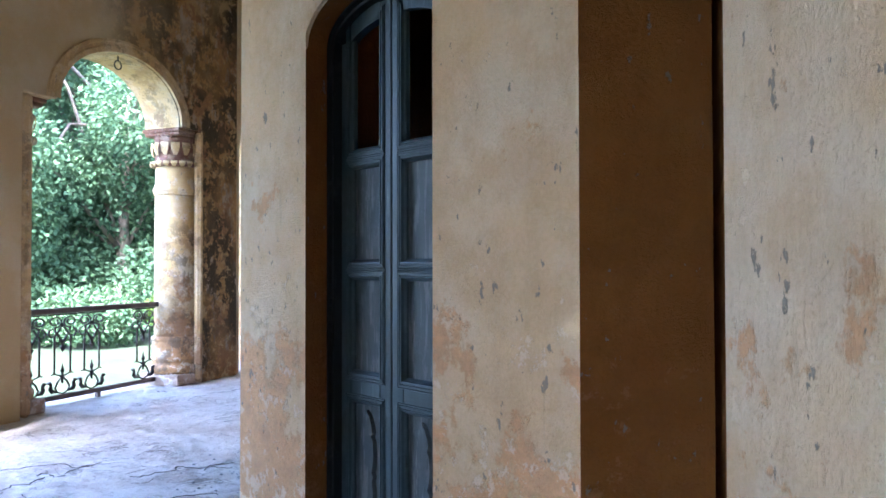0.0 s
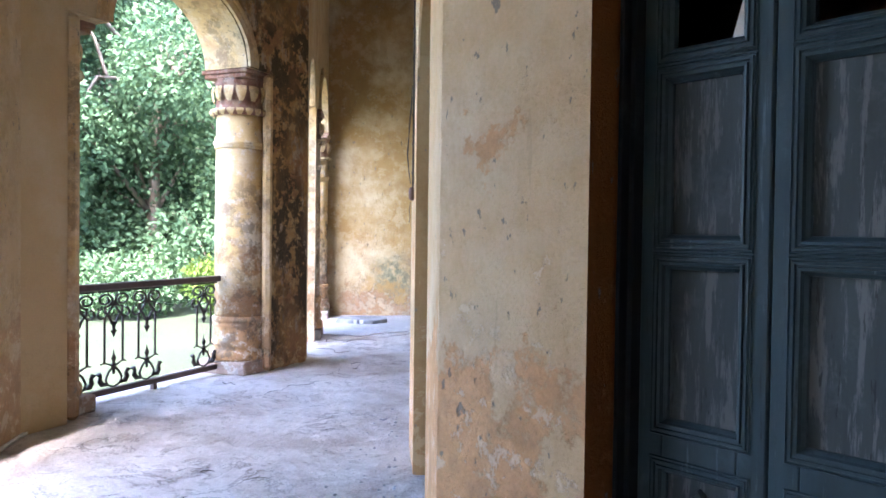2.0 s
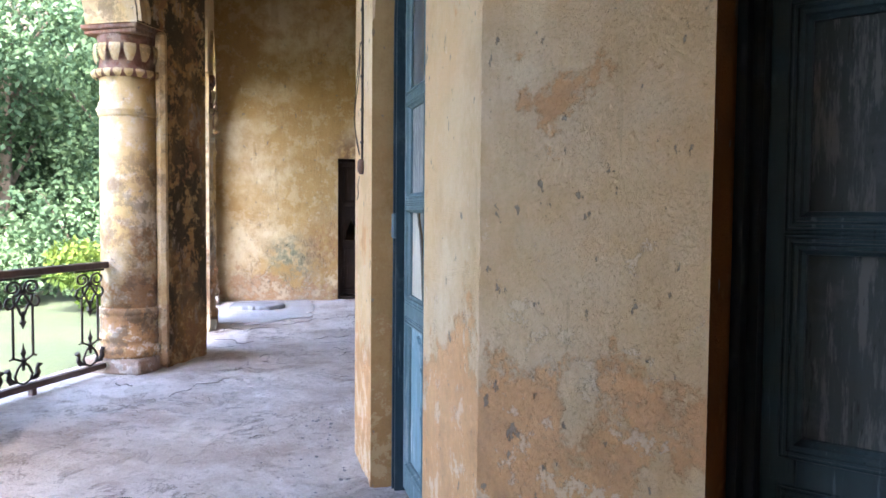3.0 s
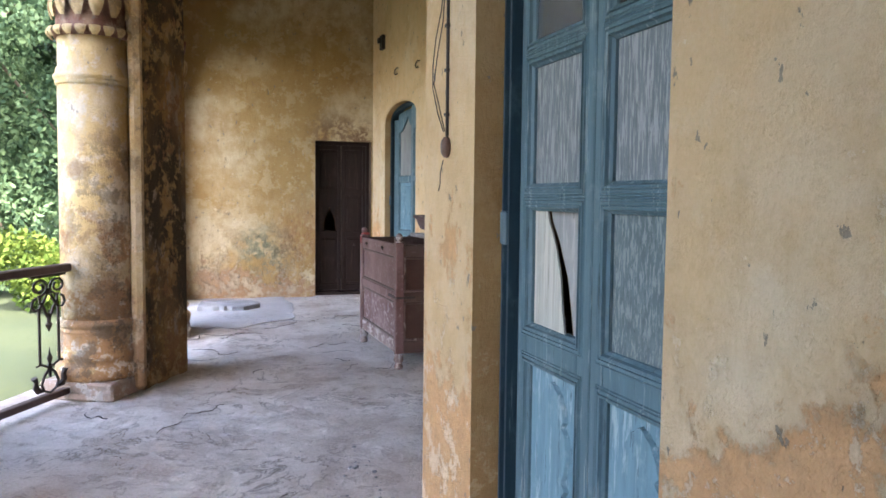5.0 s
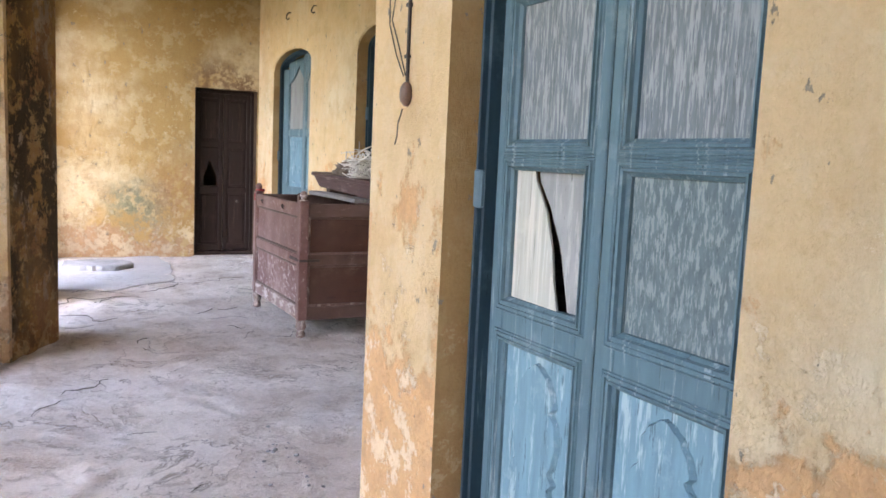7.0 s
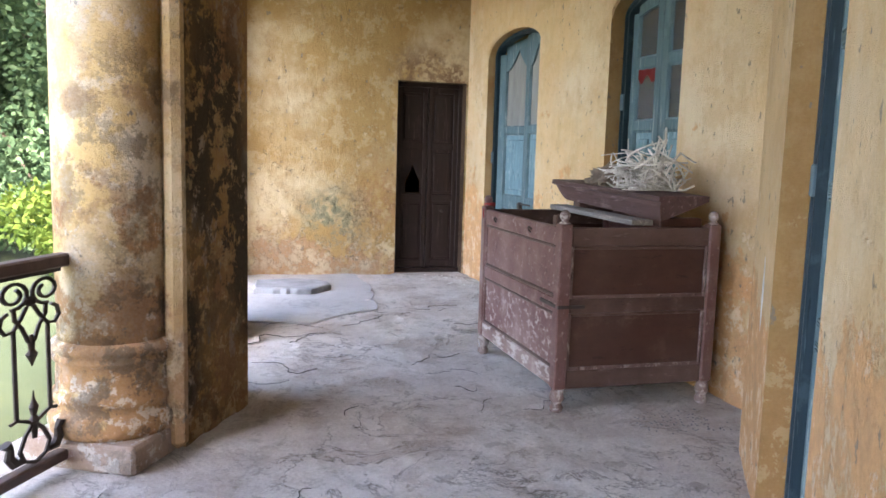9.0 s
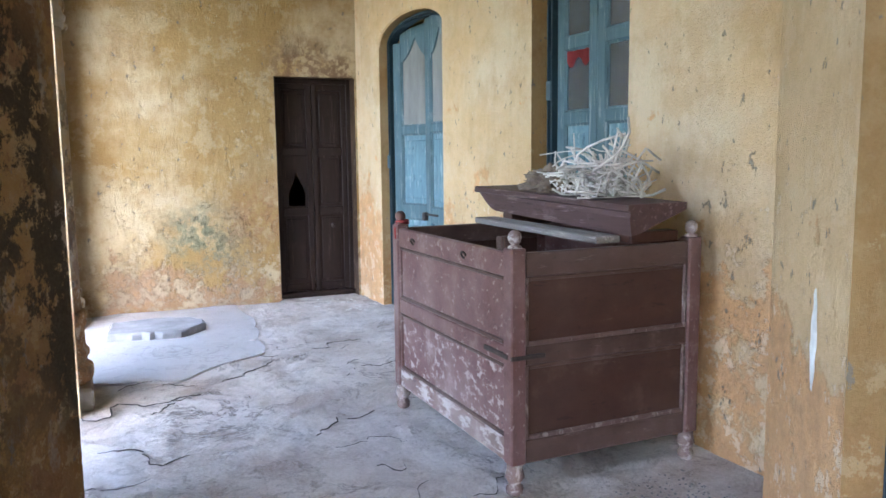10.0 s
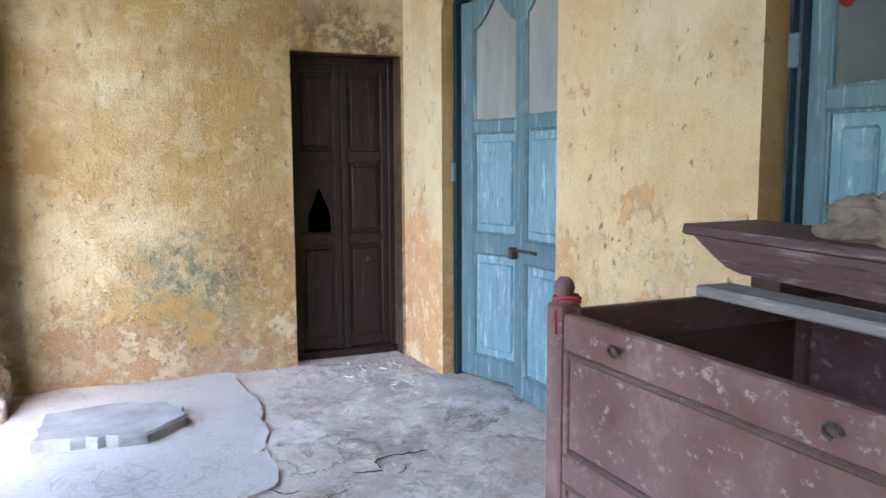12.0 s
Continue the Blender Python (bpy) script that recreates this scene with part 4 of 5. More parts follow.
M_LEAF = leaf_mat("dark_green_leaves", (0.050, 0.098, 0.052), (0.145, 0.220, 0.105))
M_LEAF_Y = leaf_mat("yellow_green_leaves", (0.06, 0.11, 0.02), (0.15, 0.19, 0.035))
# paler, bluer leaves: distance haze is put into their colour
M_LEAF_FAR = leaf_mat("haze_tinted_far_leaves", (0.13, 0.19, 0.16), (0.22, 0.285, 0.245))
M_BARK = plain("grey_brown_bark", (0.13, 0.10, 0.075), 0.9, 0, 0.4, 4)

M_GRASS, nt_, bs_ = mat("trodden_grass")
v_ = coords(nt_)
c_ = mixc(nt_, noise_fac(nt_, v_, 0.6, 8, 0.65, 0.42, 0.58), (0.014, 0.030, 0.007), (0.030, 0.046, 0.013))
c_ = mixc(nt_, noise_fac(nt_, v_, 0.28, 6, 0.6, 0.60, 0.68), c_, (0.055, 0.050, 0.036))
c_ = mixc(nt_, 0.4, c_, mixc(nt_, noise_fac(nt_, v_, 30, 5, 0.7), (0.008, 0.015, 0.005), (0.042, 0.056, 0.024)))
nt_.links.new(c_, bs_.inputs["Base Color"])
bs_.inputs["Roughness"].default_value = 0.95
bump(nt_, bs_, noise_fac(nt_, v_, 40, 6, 0.7), 0.8, 0.03)
bm = bmesh.new()
bmesh.ops.create_grid(bm, x_segments=4, y_segments=4, size=1500)
tagged(obj("ground", bm, M_GRASS, m=pose(0, 0, -0.55)), "green grass ground with bare sandy patches", "ground", kind="structure")


def leaves_mesh(name, blobs, count, size, rng, droop=0.3):
    """Many small pointed leaf pairs scattered through the shells of uneven clumps."""
    vs, fs = [], []
    tot = sum(b[3] ** 2 for b in blobs)
    for cx, cy, cz, r in blobs:
        n = int(count * r * r / tot)
        d = rng.normal(size=(n, 3))
        d /= np.linalg.norm(d, axis=1)[:, None]
        rad = r * (0.55 + 0.5 * rng.random(n) ** 0.6)
        ps = np.array((cx, cy, cz)) + d * rad[:, None] * np.array((1, 1, 0.8))
        a = rng.normal(size=(n, 3)) + d * 0.8 + np.array((0, 0, -droop))
        a /= np.linalg.norm(a, axis=1)[:, None]
        b = np.cross(a, rng.normal(size=(n, 3)))
        b /= np.linalg.norm(b, axis=1)[:, None]
        sz = size * (0.6 + 0.8 * rng.random(n))
        for p, u, w, s in zip(ps, a, b, sz):
            k = len(vs)
            vs += [p, p + u * s * 0.5 + w * s * 0.28, p + u * s, p + u * s * 0.5 - w * s * 0.28]
            fs.append((k, k + 1, k + 2, k + 3))
    me = bpy.data.meshes.new(name)
    me.from_pydata([tuple(v) for v in vs], [], fs)
    return me


def tree(x, y, h, spread, seed, leafmat, count, size, label, low=0.25, trunk_r=0.2):
    rng = np.random.default_rng(seed)
    root = empty("tree", pose(x, y, -0.55), label, "tree", "garden trees")
    bm = bmesh.new()
    lean = rng.normal(size=2) * 0.3
    trunk = [(lean[0] * t * t, lean[1] * t * t, h * 0.7 * t) for t in np.linspace(0, 1, 7)]
    tube(bm, trunk, [trunk_r * (1 - 0.75 * t) for t in np.linspace(0, 1, 7)], 9)
    blobs = []
    for i in range(16):
        ang = rng.random() * 6.283
        z = h * (low + (0.95 - low) * rng.random())
        env = math.sqrt(max(0.1, 1 - ((z / h - 0.55) / 0.55) ** 2))
        r = spread * env * (0.45 + 0.55 * rng.random())
        tip = Vector((r * math.cos(ang), r * math.sin(ang), z))
        st = Vector(trunk[2 + int(rng.integers(0, 4))])
        mid = (st + tip) / 2 + Vector((0, 0, 0.15 * h * rng.random()))
        tube(bm, [st, mid, tip], [trunk_r * 0.35, trunk_r * 0.2, 0.02], 6)
        blobs.append((*tip, spread * (0.28 + 0.22 * rng.random())))
        blobs.append((*(mid * 0.4 + tip * 0.6), spread * (0.2 + 0.15 * rng.random())))
    part("trunk", bm, M_BARK, root, smooth=True)
    me = leaves_mesh("crown", blobs, count, size, rng)
    me.materials.append(leafmat)
    cr = new("crown", me)
    cr.parent = root
    return root


tree(-7.0, 21.0, 9.5, 4.2, 1, M_LEAF, 90000, 0.125, "tall leafy dark green tree in the garden", low=0.08)
tree(-11.5, 20.0, 10.5, 4.6, 2, M_LEAF, 80000, 0.135, "tall leafy dark green tree in the garden", low=0.08)
tree(-4.0, 27.0, 10.0, 4.5, 3, M_LEAF, 50000, 0.17, "tall leafy dark green tree in the garden")
tree(-15.0, 26.0, 12.0, 5.0, 4, M_LEAF, 34000, 0.22, "tall leafy dark green tree in the garden")
tree(-9.0, 31.0, 13.0, 5.5, 5, M_LEAF_FAR, 48000, 0.24, "tall green tree further off, haze put in its leaf colour")
tree(-2.5, 40.0, 14.0, 6.0, 6, M_LEAF_FAR, 36000, 0.28, "tall green tree further off, haze put in its leaf colour")
tree(-19.0, 36.0, 14.0, 6.0, 7, M_LEAF_FAR, 36000, 0.28, "tall green tree further off, haze put in its leaf colour")
tree(-8.8, 24.0, 9.0, 4.4, 8, M_LEAF, 60000, 0.15, "broad leafy dark green tree in the garden", low=0.12)
tree(-5.6, 33.0, 12.0, 5.5, 9, M_LEAF_FAR, 40000, 0.25, "tall green tree further off, haze put in its leaf colour", low=0.1)
tree(-13.5, 34.0, 12.0, 6.0, 10, M_LEAF_FAR, 40000, 0.25, "tall green tree further off, haze put in its leaf colour", low=0.1)
for i, (x, y, h) in enumerate(((-4.0, 17.8, 1.3), (-8.2, 18.8, 1.6), (-10.5, 18.5, 2.0), (-6.7, 18.7, 1.5), (-13.0, 19.5, 2.2))):
    rng = np.random.default_rng(50 + i)
    me = leaves_mesh("shrub", [(rng.normal() * 0.5, rng.normal() * 0.5, h * (0.25 + 0.5 * rng.random()), h * 0.42) for _ in range(7)], 5200, 0.11, rng)
    me.materials.append(M_LEAF_Y if i == 0 else M_LEAF)
    ob = new("shrub", me)
    ob.matrix_basis = pose(x, y, -0.55)
    tagged(ob, "bushy yellow-green garden shrub" if i == 0 else "bushy dark green garden shrub", "shrub", "garden shrubs")


# ---- arcade trim ----
for s, y0 in ((0.65, 0.0), (2.89, 0.0)):
    tagged(obj("trim", boxes((s - 0.046, s + 0.046, -0.06, 0.035, 0.02, 2.86), bev=0.03), M_PALE, m=M1), "pale plaster fillet strip beside the column", "moulding", kind="structure")
tagged(obj("trim", boxes((0.47, 0.545, -0.05, 0.03, 0.02, 2.86), bev=0.025), M_PALE, m=M0), "pale plaster fillet strip beside the column", "moulding", kind="structure")


def arch_ring(m, o, name="trim"):
    """A raised moulding round the arch."""
    s0, s1, _, zs, za = o[:5]
    cx, hw, h = 0.5 * (s0 + s1), 0.5 * (s1 - s0), za - zs
    bm = bmesh.new()
    prof = [(0.0, 0.001), (0.0, 0.03), (0.05, 0.035), (0.06, 0.018), (0.09, 0.018), (0.10, 0.03), (0.125, 0.03), (0.13, 0.001)]
    rows = []
    for i in range(33):
        a = math.pi * i / 32
        rows.append([bm.verts.new((cx - (hw + d) * math.cos(a), y, zs + (h + d) * math.sin(a))) for d, y in prof])
    for a, b in zip(rows, rows[1:]):
        for k in range(len(prof) - 1):
            bm.faces.new((a[k], a[k + 1], b[k + 1], b[k]))
    bmesh.ops.recalc_face_normals(bm, faces=bm.faces)
    tagged(obj(name, bm, M_PALE, m=m, smooth=False), "peeling plaster moulding round the arch", "moulding", kind="structure")


arch_ring(M1, ARCH_1)
arch_ring(M0, ARCH_0)
arch_ring(M2, ARCH_3)
# thin white strip at the foot of the middle pier
tagged(obj("trim", boxes((-0.3, 1.0, 0.0, 0.028, 0.0, 0.022), bev=0.006), M_BAND, m=M0), "thin white strip along the floor", "edging", kind="structure")


# ---- iron railing in the diagonal arch ----
def railing():
    root = empty("iron_railing", M1 @ pose(-0.245, -0.36, 0), "wrought iron railing with scrollwork under a brown handrail", "railing")
    a, b = 1.05, 3.05
    part("handrail", boxes((a, b, -0.032, 0.032, 0.88, 0.935), bev=0.008), M_HANDRAIL, root, "dark brown handrail")
    part("bottom_rail", boxes((a, b, -0.028, 0.028, 0.05, 0.095), bev=0.006), M_HANDRAIL, root, "dark brown bottom rail")
    part("stub_foot", boxes((1.98, 2.02, -0.02, 0.02, 0, 0.05)), M_HANDRAIL, root)
    for s in (1.375, 2.08, 2.435, 2.79):
        u = empty_part("scroll_baluster", root, pose(s, 0, 0) @ Matrix.Diagonal((1.5, 1, 1, 1)))
        part("crossbar", boxes((-0.115, 0.115, -0.008, 0.008, 0.862, 0.876)), M_IRON, u)
        for sg in (-1, 1):
            part("bar", tube(bmesh.new(), [(sg * 0.062, 0, 0.30), (sg * 0.062, 0, 0.66)], 0.0078, 6), M_IRON, u)
            # big top volute
            pts = []
            for k in range(20):
                t = k / 19
                ang = math.pi * (1.55 - 2.9 * t)
                r = 0.055 * (1 - 0.62 * t)
                pts.append((sg * (0.058 + r * math.cos(ang) * 1.0), 0, 0.80 + r * 1.05 * math.sin(ang)))
            part("volute", tube(bmesh.new(), pts, 0.0078, 6), M_IRON, u)
            pts = [(sg * 0.012, 0, 0.745), (sg * 0.035, 0, 0.70), (sg * 0.062, 0, 0.66), (sg * 0.09, 0, 0.655), (sg * 0.108, 0, 0.685), (sg * 0.10, 0, 0.72), (sg * 0.078, 0, 0.735)]
            part("scroll", tube(bmesh.new(), pts, 0.0078, 6), M_IRON, u)
            pts = [(sg * 0.01, 0, 0.60), (sg * 0.03, 0, 0.66), (sg * 0.055, 0, 0.70), (sg * 0.058, 0, 0.745)]
            part("scroll", tube(bmesh.new(), pts, 0.0078, 6), M_IRON, u)
            pts = [(0, 0, 0.27), (sg * 0.035, 0, 0.22), (sg * 0.055, 0, 0.165), (sg * 0.04, 0, 0.12), (0, 0, 0.098)]
            part("scroll", tube(bmesh.new(), pts, 0.0078, 6), M_IRON, u)
            pts = [(sg * 0.006, 0, 0.265), (sg * 0.035, 0, 0.285), (sg * 0.062, 0, 0.30), (sg * 0.085, 0, 0.292)]
            part("scroll", tube(bmesh.new(), pts, 0.0078, 6), M_IRON, u)
            pts = [(sg * 0.045, 0, 0.125), (sg * 0.075, 0, 0.13), (sg * 0.092, 0, 0.16), (sg * 0.088, 0, 0.20), (sg * 0.105, 0, 0.225)]
            part("leaf_scroll", tube(bmesh.new(), pts, [0.012, 0.02, 0.017, 0.012, 0.019], 7), M_IRON, u)
        part("collar", lathe([(0.01, 0.745), (0.02, 0.755), (0.02, 0.775), (0.01, 0.785)], 10), M_IRON, u)
        part("pendant", lathe([(0.002, 0.50), (0.014, 0.535), (0.02, 0.55), (0.01, 0.565), (0.012, 0.60), (0.005, 0.63)], 10), M_IRON, u)
        part("spear", lathe([(0.008, 0.20), (0.012, 0.26), (0.02, 0.275), (0.008, 0.295), (0.016, 0.33), (0.006, 0.36), (0.001, 0.40)], 10), M_IRON, u)
    return root


railing()


# ---- things on the chest ----
def lid():
    root = empty("chest_lid", pose(*ON_CHEST), "heavy purple-brown plank lid lying askew on the chest", "lid")
    rng = np.random.default_rng(3)
    bm = bmesh.new()
    rows = []
    n = 26
    for i in range(n + 1):
        t = i / n
        y = 9.43 + (10.86 - 9.43) * t
        low = 1.125 + 0.11 * max(0.0, (t - 0.86) / 0.14) ** 1.3
        x0 = 0.215 - 0.05 * t
        jag = 0.02 * rng.random() if i in (0, n) else 0.0
        top = 1.262 - 0.012 * t - 0.045 * (1 - t)
        low -= 0.045 * (1 - t)
        rows.append([bm.verts.new(q) for q in ((x0 + 0.01, y + jag, low), (x0, y + 0.6 * jag, 0.5 * (low + top) + 0.008), (x0 + 0.004, y, top - 0.035), (x0 - 0.008, y + jag, top - 0.028), (x0 - 0.006, y, top - 0.004), (x0 + 0.01, y, top),
                                              (x0 + 0.30, y, top + 0.002), (x0 + 0.30, y, top - 0.03), (x0 + 0.05, y, low + 0.01))])
    for a, b in zip(rows, rows[1:]):
        for k in range(9):
            bm.faces.new((a[k], a[(k + 1) % 9], b[(k + 1) % 9], b[k]))
    bm.faces.new(rows[0])
    bm.faces.new(rows[-1][::-1])
    bmesh.ops.recalc_face_normals(bm, faces=bm.faces)
    part("plank", bm, M_PLANK, root)
    part("batten", boxes((0.09, 0.22, 9.50, 10.72, 1.048, 1.080), bev=0.006), M_LATH, root, "pale grey weathered batten")
    part("batten", boxes((0.24, 0.50, 9.46, 9.54, 1.044, 1.095), bev=0.006), M_CHEST_SIDE, root)
    part("batten", boxes((0.24, 0.50, 10.55, 10.66, 1.044, 1.13), bev=0.006), M_CHEST_SIDE, root)
    return root


lid()


def stalks():
    rng = np.random.default_rng(11)
    bm = bmesh.new()
    for i in range(210):
        c = np.array((0.36 + 0.07 * rng.normal(), 9.85 + 0.14 * rng.normal(), 1.275 + 0.10 * abs(rng.normal())))
        c[1] = min(max(c[1], 9.60), 10.12)
        c[0] = min(max(c[0], 0.22), 0.50)
        d = rng.normal(size=3)
        d[2] = abs(d[2]) * (0.75 if i % 3 else 2.2) - 0.2
        d /= np.linalg.norm(d)
        ln = 0.10 + 0.20 * rng.random()
        cv = rng.normal(size=3) * 0.07
        pts = []
        for k in range(5):
            t = k / 4 - 0.5
            q = c + d * ln * t + cv * (0.25 - t * t) * 1.2
            q[2] = max(q[2], 1.27)
            q[0] = min(q[0], 0.60)
            pts.append(tuple(q))
        tube(bm, pts, 0.0028 + 0.004 * rng.random(), 5)
    tagged(obj("stalk_heap", bm, M_STICK, m=pose(ON_CHEST[0], ON_CHEST[1], ON_CHEST[2] - 0.031), smooth=True), "tangled heap of dry pale stalks on the chest lid", "stalks", kind="stuff")
    bm = bmesh.new()
    bmesh.ops.create_icosphere(bm, subdivisions=5, radius=1.0)
    for v in bm.verts:
        q = v.co.copy()
        f = 0.9 + 0.35 * noise.noise(q * 2.2) + 0.55 * abs(noise.noise(q * 4.5)) + 0.32 * abs(noise.noise(q * 10)) + 0.08 * noise.noise(q * 25)
        v.co = Vector((0.31 + q.x * f * 0.09, 10.25 + q.y * f * 0.17, max(1.25, 1.30 + q.z * f * 0.075)))
    tagged(obj("crumpled_cloth", bm, M_CLOTH, m=pose(ON_CHEST[0], ON_CHEST[1], ON_CHEST[2] - 0.018), smooth=True), "crumpled dirty brown cloth bundle on the chest lid", "cloth")


stalks()
bm = bmesh.new()
for k in range(2):
    a = k * 0.010
    tube(bm, [(-0.352 + 0.036 * math.cos(t * 0.7), 10.715 + 0.036 * math.sin(t * 0.7), 1.068 + a + 0.004 * math.sin(t * 1.3)) for t in range(10)], 0.005, 6)
tube(bm, [(-0.387, 10.70, 1.07), (-0.402, 10.69, 1.035), (-0.404, 10.685, 0.985)], [0.006, 0.007, 0.004], 6)
tagged(obj("red_cloth_tie", bm, M_RED, m=pose(*ON_CHEST), smooth=True), "faded red cloth tie knotted round the chest post", "cloth tie")


# ---- stone slab on the floor ----
def slab():
    rng = np.random.default_rng(5)
    outline = [(-1.845, 13.05), (-1.55, 12.99), (-1.31, 12.955), (-1.10, 13.18), (-1.12, 13.34), (-1.20, 13.48), (-1.48, 13.56), (-1.82, 13.50)]
    pts = []
    for (a, b), (c, d) in zip(outline, outline[1:] + outline[:1]):
        for k in range(5):
            t = k / 5
            pts.append((a + (c - a) * t + 0.008 * rng.normal(), b + (d - b) * t + 0.008 * rng.normal()))
    bm = bmesh.new()
    lo = [bm.verts.new((x, y, 0.0)) for x, y in pts]
    mid = [bm.verts.new((x, y, 0.06 + 0.004 * rng.normal())) for x, y in pts]
    top = [bm.verts.new((-1.48 + (x + 1.48) * 0.97, 13.26 + (y - 13.26) * 0.96, 0.074)) for x, y in pts]
    n = len(pts)
    for a, b in ((lo, mid), (mid, top)):
        for i in range(n):
            bm.faces.new((a[i], a[(i + 1) % n], b[(i + 1) % n], b[i]))
    bm.faces.new(top)
    bmesh.ops.recalc_face_normals(bm, faces=bm.faces)
    tagged(obj("stone_slab", bm, M_SLAB), "broken grey stone slab lying on the floor", "slab")


slab()


# ---- switch and wires on the bay wall ----
def wiring():
    root = empty("wall_switch", MB @ pose(2.10, 0, 1.60), "old round bakelite switch with loose wires on the wall", "switch")
    part("base", lathe([(0.035, 0.0), (0.042, 0.006), (0.04, 0.02), (0.028, 0.03), (0.0, 0.032)], 18), M_SWITCH, root, m=pose(0, 0, 0, -90) @ Matrix.Diagonal((0.58, 1.0, 1, 1)), smooth=True)
    part("conduit", boxes((0.004, 0.014, 0.0, 0.012, 0.04, 3.6), bev=0.003), M_WIRE, root, "dark wooden cable batten")
    for k in range(11):
        part("clip", boxes((-0.002, 0.02, 0.0, 0.016, 0.12 + k * 0.17, 0.132 + k * 0.17)), M_WIRE, root)
    w1 = [(0.01, 0.02, 0.06), (0.05, 0.03, 0.13), (0.105, 0.035, 0.24), (0.12, 0.03, 0.33), (0.085, 0.03, 0.43), (0.05, 0.02, 0.53), (0.03, 0.015, 0.64)]
    w2 = [(-0.005, 0.02, 0.06), (0.03, 0.035, 0.17), (0.075, 0.04, 0.25), (0.06, 0.03, 0.37), (0.03, 0.02, 0.48), (0.026, 0.015, 0.58)]
    w3 = [(0.01, 0.02, -0.05), (0.03, 0.025, -0.10), (0.045, 0.02, -0.14), (0.05, 0.025, -0.17)]
    for w in (w1, w2, w3):
        part("wire", tube(bmesh.new(), w, 0.0024, 5), M_WIRE, root)


wiring()
for s, z in ((4.04, 2.99), (3.21, 2.95)):
    bm = bmesh.new()
    tube(bm, [(0, -0.02, 0.03), (0, 0.03, 0.03), (0, 0.05, 0.0), (0.01, 0.055, -0.035), (0.02, 0.03, -0.05), (0.025, 0.012, -0.03)], 0.007, 6)
    tagged(obj("wall_hook", bm, M_IRON, m=MC @ pose(s, 0, z)), "rusty iron hook in the wall", "hook", "wall hooks")
root = empty("wall_bracket", MC @ pose(4.70, 0, 3.46), "rusty iron lamp bracket fixed high on the wall", "bracket")
part("plate", boxes((-0.06, 0.06, 0.0, 0.05, -0.10, 0.09), bev=0.006), M_IRON, root)
part("arm", boxes((-0.03, 0.03, 0.05, 0.09, -0.02, 0.05), bev=0.006), M_IRON, root)
bm = bmesh.new()
tube(bm, [(1.77 + 0.045 * math.cos(t * 0.42), -0.10, 3.385 + 0.045 * math.sin(t * 0.42)) for t in range(16)], 0.007, 6)
tube(bm, [(1.77, -0.10, 3.425), (1.77, -0.10, 3.50)], 0.007, 6)
tagged(obj("arch_ring_hook", bm, M_IRON, m=M1), "iron ring hanging from the crown of the arch", "ring")

# bolt of the ajar door
root = empty("door_bolt", MC @ pose(3.895, -0.17, 0.905), "rusty iron bolt and padlock on the blue door", "bolt")
part("bar", tube(bmesh.new(), [(-0.17, 0.03, 0.0), (0.12, 0.03, 0.0)], 0.010, 8), M_IRON, root)
part("padlock", boxes((0.05, 0.10, 0.005, 0.06, -0.055, 0.015), bev=0.01), M_IRON, root)
# wavy-edged red strip just in front of the glazed door's pane
bm = bmesh.new()
vs = [[bm.verts.new((s, -0.163 + 0.002 * math.sin(i * 1.4), z)) for z in (2.04, 1.96 - 0.03 * math.sin(i * 0.9))] for i, s in enumerate(np.linspace(1.70, 1.93, 12))]
for a, b in zip(vs, vs[1:]):
    bm.faces.new((a[0], b[0], b[1], a[1]))
bmesh.ops.solidify(bm, geom=bm.faces[:], thickness=0.002)
tagged(obj("red_pane_strip", bm, M_RED, m=MC), "wavy red strip just in front of the door's glass", "cloth")


# ---- screed patch and cracks in the floor ----
def patch(name, outline, material, label, seed, h=0.006, amp=0.05):
    rng = np.random.default_rng(seed)
    pts = []
    for (a, b), (c, d) in zip(outline, outline[1:] + outline[:1]):
        ln = math.hypot(c - a, d - b)
        n = max(2, int(ln / 0.05))
        for k in range(n):
            t = k / n
            x, y = a + (c - a) * t, b + (d - b) * t
            q = noise.noise_vector(Vector((x * 3.1, y * 3.1, seed))) * amp * 1.6 + noise.noise_vector(Vector((x * 11, y * 11, seed))) * amp * 0.5
            pts.append((x + q.x, y + q.y))
    bm = bmesh.new()
    lo = [bm.verts.new((x, y, 0.0)) for x, y in pts]
    hi = [bm.verts.new((x, y, h)) for x, y in pts]
    for i in range(len(pts)):
        j = (i + 1) % len(pts)
        bm.faces.new((lo[i], lo[j], hi[j], hi[i]))
    bm.faces.new(hi)
    bmesh.ops.recalc_face_normals(bm, faces=bm.faces)
    tagged(obj(name, bm, material), label, "floor", kind="structure")


patch("floor_screed", [(-2.0, 11.9), (-1.45, 11.75), (-1.15, 12.0), (-0.82, 12.25), (-0.72, 13.0), (-0.72, 14.18), (-2.0, 14.15)], M_SCREED, "smooth grey patch of newer screed", 1, 0.0155, 0.035)


